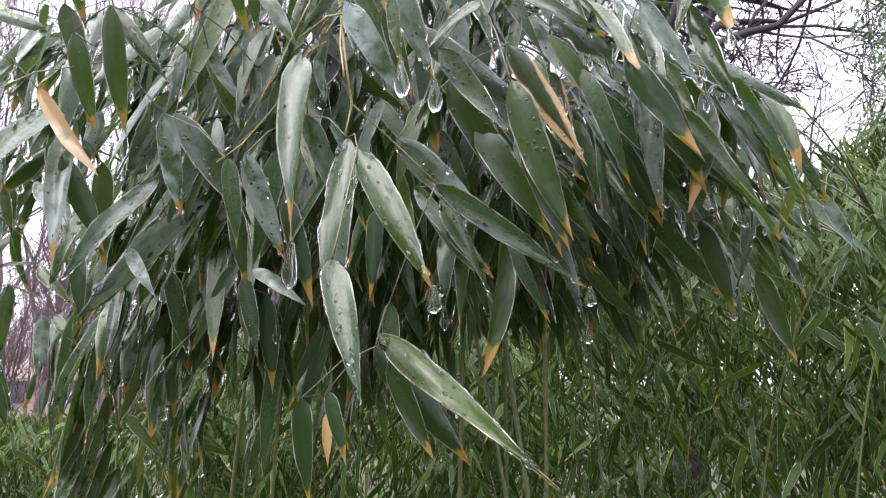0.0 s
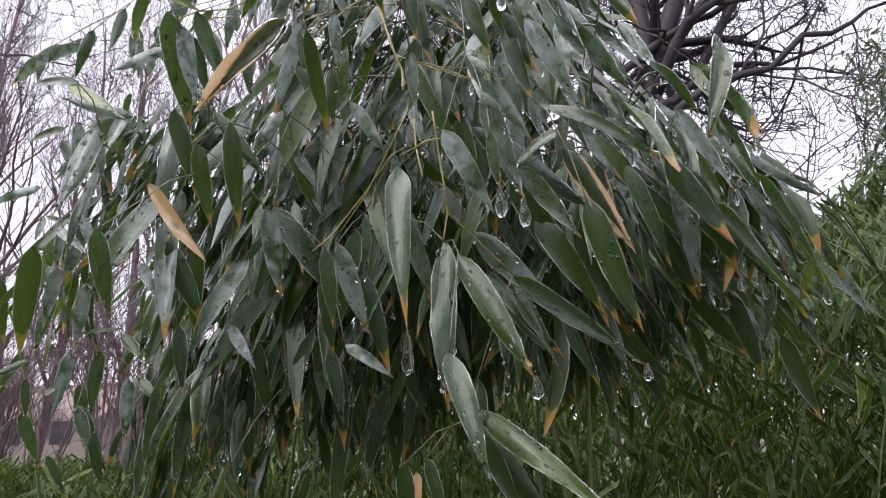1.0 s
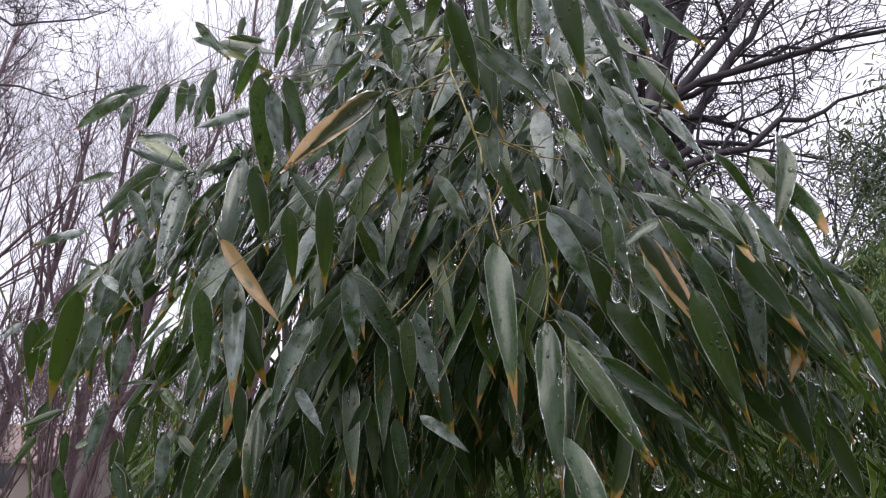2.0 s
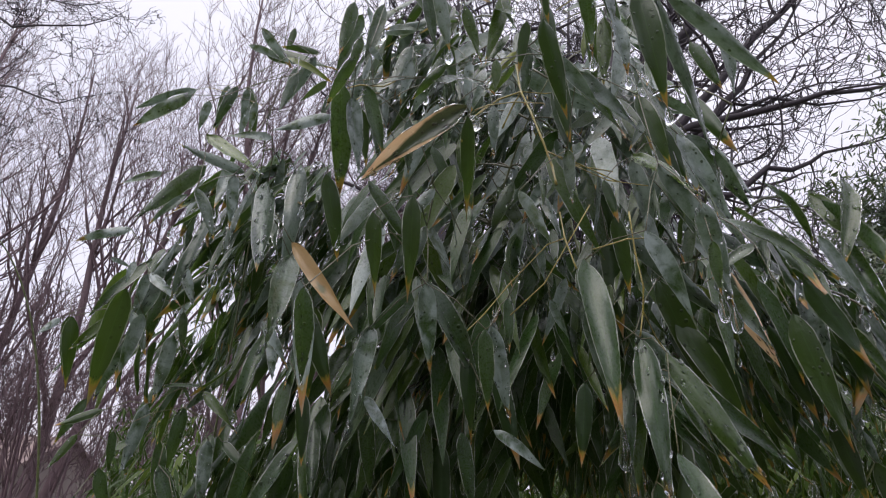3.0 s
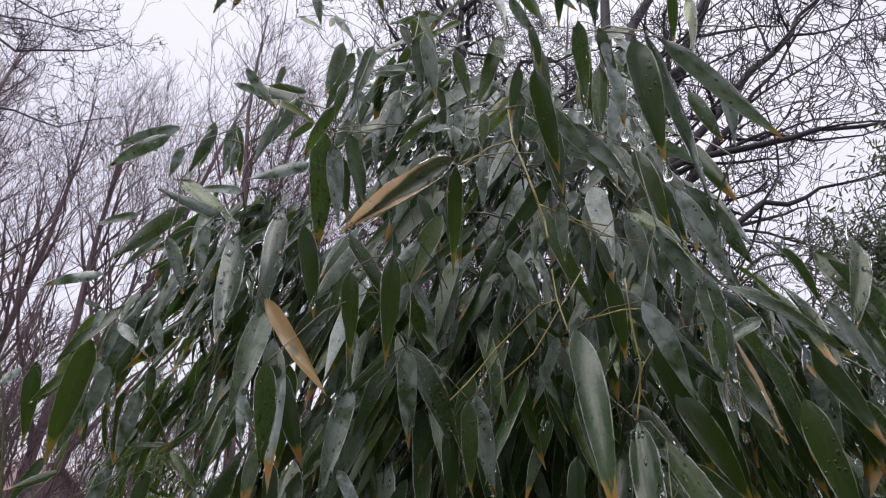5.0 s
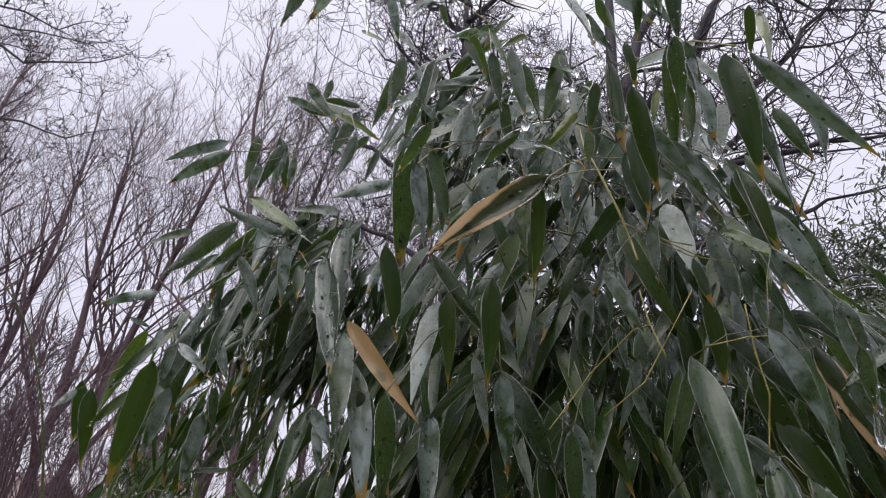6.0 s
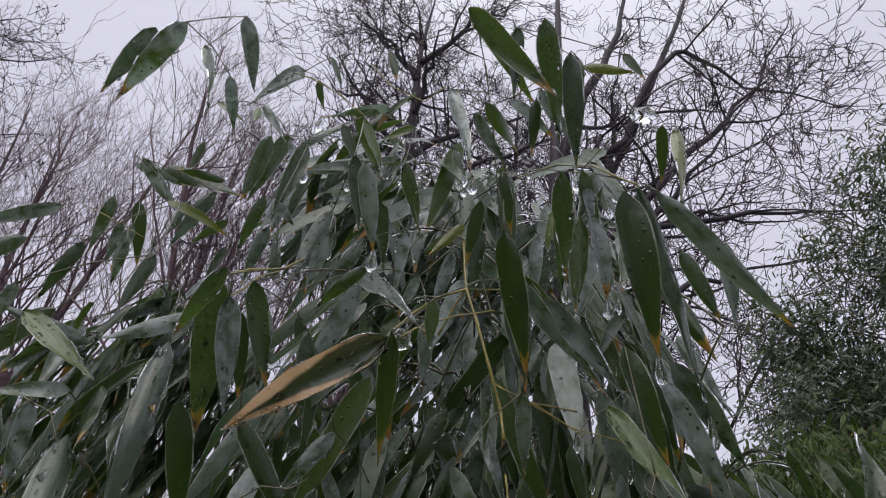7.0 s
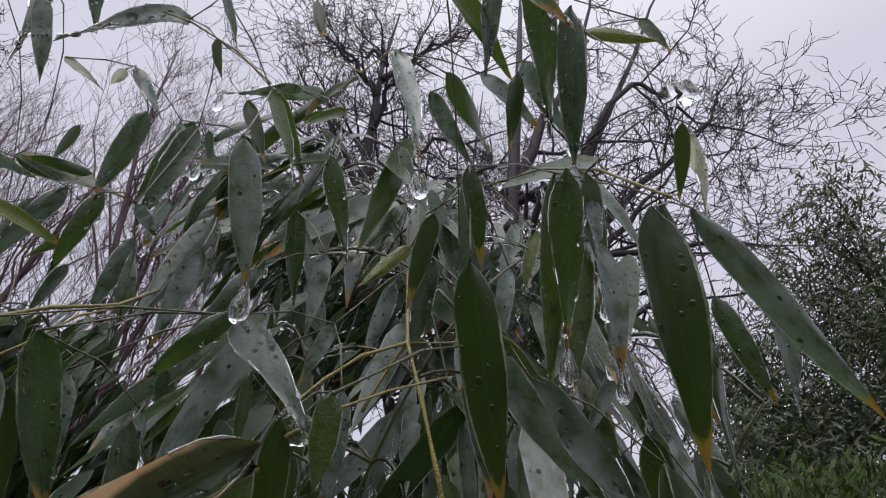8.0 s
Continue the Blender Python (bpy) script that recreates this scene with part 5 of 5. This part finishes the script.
def hedge():
    """The thicket behind: finer bamboo, thick to the ground, higher to one side."""
    rng = random.Random(17)
    group = tagged(empty("bamboo_thicket", (0.8, 2.8, 0)), "dense thicket of small-leaved green bamboo behind the clump", "bamboo", kind="stuff")
    mass, stems = Foliage(TINY_SHAPES), Tubes()
    made = 0
    while made < 16500:
        x, y = rng.uniform(-4.2, 4.6), rng.uniform(1.45, 3.7)
        top = 1.60 + 0.28 * max(-0.35, min(2.2, x)) + 0.26 * (y - 1.5) + 0.25 * noise.noise(Vector((x, y, 3)))
        top += 0.22 * max(0.0, min(1.0, (x + 0.5) / 0.6))
        if x < -0.2:
            top = max(top, 1.66 + 0.16 * (y - 1.5))
        if x < -0.8 * y:
            top = min(top, 1.42)
        z = top - abs(rng.gauss(0, 0.75))
        if z < 0.15 or z > top or x < -1.5 * y or noise.noise(Vector((x * 3.5, y * 3.5, z * 2.5))) < 0.20:
            continue
        node = Vector((x, y, z)) - group.location
        fan = Vector((rng.gauss(0, 0.4), rng.gauss(-0.3, 0.35), -0.75))
        for _ in range(rng.randint(4, 6)):
            way = (fan + Vector((rng.gauss(0, 0.55), rng.gauss(0, 0.4), rng.uniform(-0.8, 0.3)))).normalized()
            base = node + Vector((rng.gauss(0, 0.022), rng.gauss(0, 0.022), rng.gauss(0, 0.03)))
            length = rng.uniform(0.04, 0.095) if rng.random() > 0.22 else rng.uniform(0.10, 0.16)
            mass.add(leaf_frame(base, base + way * length, Vector((rng.gauss(0, 0.8), -0.6, rng.uniform(0, 0.9))), length * rng.uniform(0.10, 0.17)), rng)
        made += 1
    # the deeper part, seen only through the front
    made = 0
    while made < 5600:
        x, y = rng.uniform(-1.2, 6.0), rng.uniform(3.7, 5.4)
        top = 2.05 + 0.25 * max(0.0, min(3.0, x)) + 0.55 * max(0.0, min(1.0, (x + 0.6) / 0.8)) + 0.2 * noise.noise(Vector((x, y, 5)))
        z = top - abs(rng.gauss(0, 0.85))
        if z < 0.4 or z > top or x < -0.2 * y:
            continue
        node = Vector((x, y, z)) - group.location
        for _ in range(5):
            way = Vector((rng.gauss(0, 0.5), rng.gauss(-0.2, 0.4), -rng.uniform(0.3, 1.2))).normalized()
            base = node + Vector((rng.gauss(0, 0.05), rng.gauss(0, 0.05), rng.gauss(0, 0.05)))
            length = rng.uniform(0.08, 0.15)
            mass.add(leaf_frame(base, base + way * length, Vector((rng.gauss(0, 0.8), -0.6, rng.uniform(0, 0.9))), length * rng.uniform(0.14, 0.22)), rng)
        made += 1
    for _ in range(320):
        x, y = rng.uniform(-2.5, 5.2), rng.uniform(1.7, 4.4)
        h = 1.4 + 0.28 * max(-1.0, min(3.2, x)) + 0.28 * (y - 1.7)
        foot = Vector((x, y, -0.05)) - group.location
        lean = Vector((rng.gauss(0, 0.25), rng.gauss(-0.1, 0.2), h))
        stems.add(bezier(foot, foot + Vector((0, 0, h * 0.7)), foot + lean, 6), [0.0026 - 0.00026 * i for i in range(7)], 4)
    mass.make("foliage", HEDGE_LEAF, group)
    tagged(stems.make("stem_stand", CULM, group), kind="stuff")


hedge()


def evergreen(base, height, radius, seed, count, label, leaf_len):
    """A tall evergreen with a trunk, rising limbs and hanging clumps of narrow leaves."""
    rng = random.Random(seed)
    tree = tagged(empty("evergreen_tree", base), label, "tree", "evergreens")
    trunk, mass = Tubes(), Foliage(NEEDLE_SHAPES)
    trunk.add([(0, 0, -0.1), (0.05, 0, height * 0.4), (0, 0.1, height * 0.9)], [0.09, 0.06, 0.01], 7)
    tips = []
    for k in range(46):
        z = height * (0.12 + 0.83 * rng.random() ** 1.3)
        a = rng.uniform(0, 6.283)
        reach = radius * (1.05 - 0.6 * z / height) * rng.uniform(0.6, 1.1)
        end = Vector((math.cos(a) * reach, math.sin(a) * reach, z + reach * 0.25))
        mid = Vector((math.cos(a) * reach * 0.5, math.sin(a) * reach * 0.5, z + reach * 0.35))
        line = bezier((0, 0, z * 0.9), mid, end, 6)
        trunk.add(line, [0.022 - 0.003 * i for i in range(7)], 4)
        tips.append(line)
    for _ in range(count):
        line = tips[rng.randrange(len(tips))]
        i = rng.randint(1, 5)
        node = line[i].lerp(line[i + 1], rng.random()) + Vector((rng.gauss(0, 0.22), rng.gauss(0, 0.22), rng.gauss(-0.05, 0.2)))
        for _ in range(5):
            way = Vector((rng.gauss(0, 0.7), rng.gauss(0, 0.7), -rng.uniform(-0.2, 1.0))).normalized()
            b = node + Vector((rng.gauss(0, 0.06), rng.gauss(0, 0.06), rng.gauss(0, 0.06)))
            n = leaf_len * rng.uniform(0.7, 1.2)
            mass.add(leaf_frame(b, b + way * n, Vector((rng.gauss(0, 0.7), -0.5, 0.6)), n * 0.16), rng)
    trunk.make("trunk", BARK_DARK, tree)
    mass.make("crown", SHRUB_LEAF, tree)


DARK_GREEN = "dark evergreen with fine hanging blue-green leaves"
evergreen((5.0, 5.6, 0), 6.9, 2.5, 41, 12500, DARK_GREEN, 0.14)
evergreen((4.2, 6.8, 0), 5.5, 1.9, 42, 7500, DARK_GREEN, 0.14)
evergreen((7.2, 6.4, 0), 6.2, 2.4, 43, 4500, DARK_GREEN, 0.15)


def unseen_woods():
    """Unseen evergreens added behind and beside the path to dim low sky reflections."""
    rng = random.Random(53)
    for i in range(9):
        a = radians(175 + i * 23)
        r = rng.uniform(6.5, 9.0)
        evergreen((math.cos(a) * r, math.sin(a) * r, 0), rng.uniform(4.8, 6.2), 2.4, 60 + i, 340, DARK_GREEN, 0.5)


unseen_woods()


def house():
    """A low house far behind the trees, of which the roof shows."""
    root = tagged(empty("house", (-28.5, 29.5, 0)), "low house with a brown shingle roof behind the trees", "house")
    wall = wood_material("painted_siding", (0.15, 0.12, 0.11), (0.22, 0.18, 0.17), 2.0, 0.7)
    roof = wood_material("brown_shingle", (0.12, 0.085, 0.08), (0.22, 0.16, 0.15), 1.5, 0.8)
    glass, n, l, p, out = material("window_glass")
    p.inputs["Base Color"].default_value, p.inputs["Roughness"].default_value = (0.03, 0.03, 0.04, 1), 0.05
    w, d, h, r = 5.0, 3.5, 2.3, 1.7
    v = [(-w, -d, 0), (w, -d, 0), (w, d, 0), (-w, d, 0), (-w, -d, h), (w, -d, h), (w, d, h), (-w, d, h), (-w, 0, h + r), (w, 0, h + r)]
    mesh_object("wall", v, [(0, 1, 5, 4), (1, 2, 6, 9, 5), (2, 3, 7, 6), (3, 0, 4, 8, 7)], wall, root, smooth=False)
    for s in (-1, 1):
        e = 0.4
        a = [(-w - e, s * (d + e), h - 0.2), (w + e, s * (d + e), h - 0.2), (w + e, 0, h + r + 0.02), (-w - e, 0, h + r + 0.02)]
        a += [(x, y, z + 0.15) for x, y, z in a]
        mesh_object("roof", a, [(0, 1, 2, 3), (7, 6, 5, 4), (0, 4, 5, 1), (1, 5, 6, 2), (2, 6, 7, 3), (3, 7, 4, 0)], roof, root, smooth=False)
    for x in (-3, 0, 3):
        a = [(x - 0.6, -d - 0.03, 1.0), (x + 0.6, -d - 0.03, 1.0), (x + 0.6, -d - 0.03, 2.2), (x - 0.6, -d - 0.03, 2.2)]
        a += [(p[0], p[1] + 0.1, p[2]) for p in a]
        mesh_object("window", a, [(0, 1, 2, 3), (0, 4, 5, 1), (1, 5, 6, 2), (2, 6, 7, 3), (3, 7, 4, 0)], glass, root, smooth=False)


house()
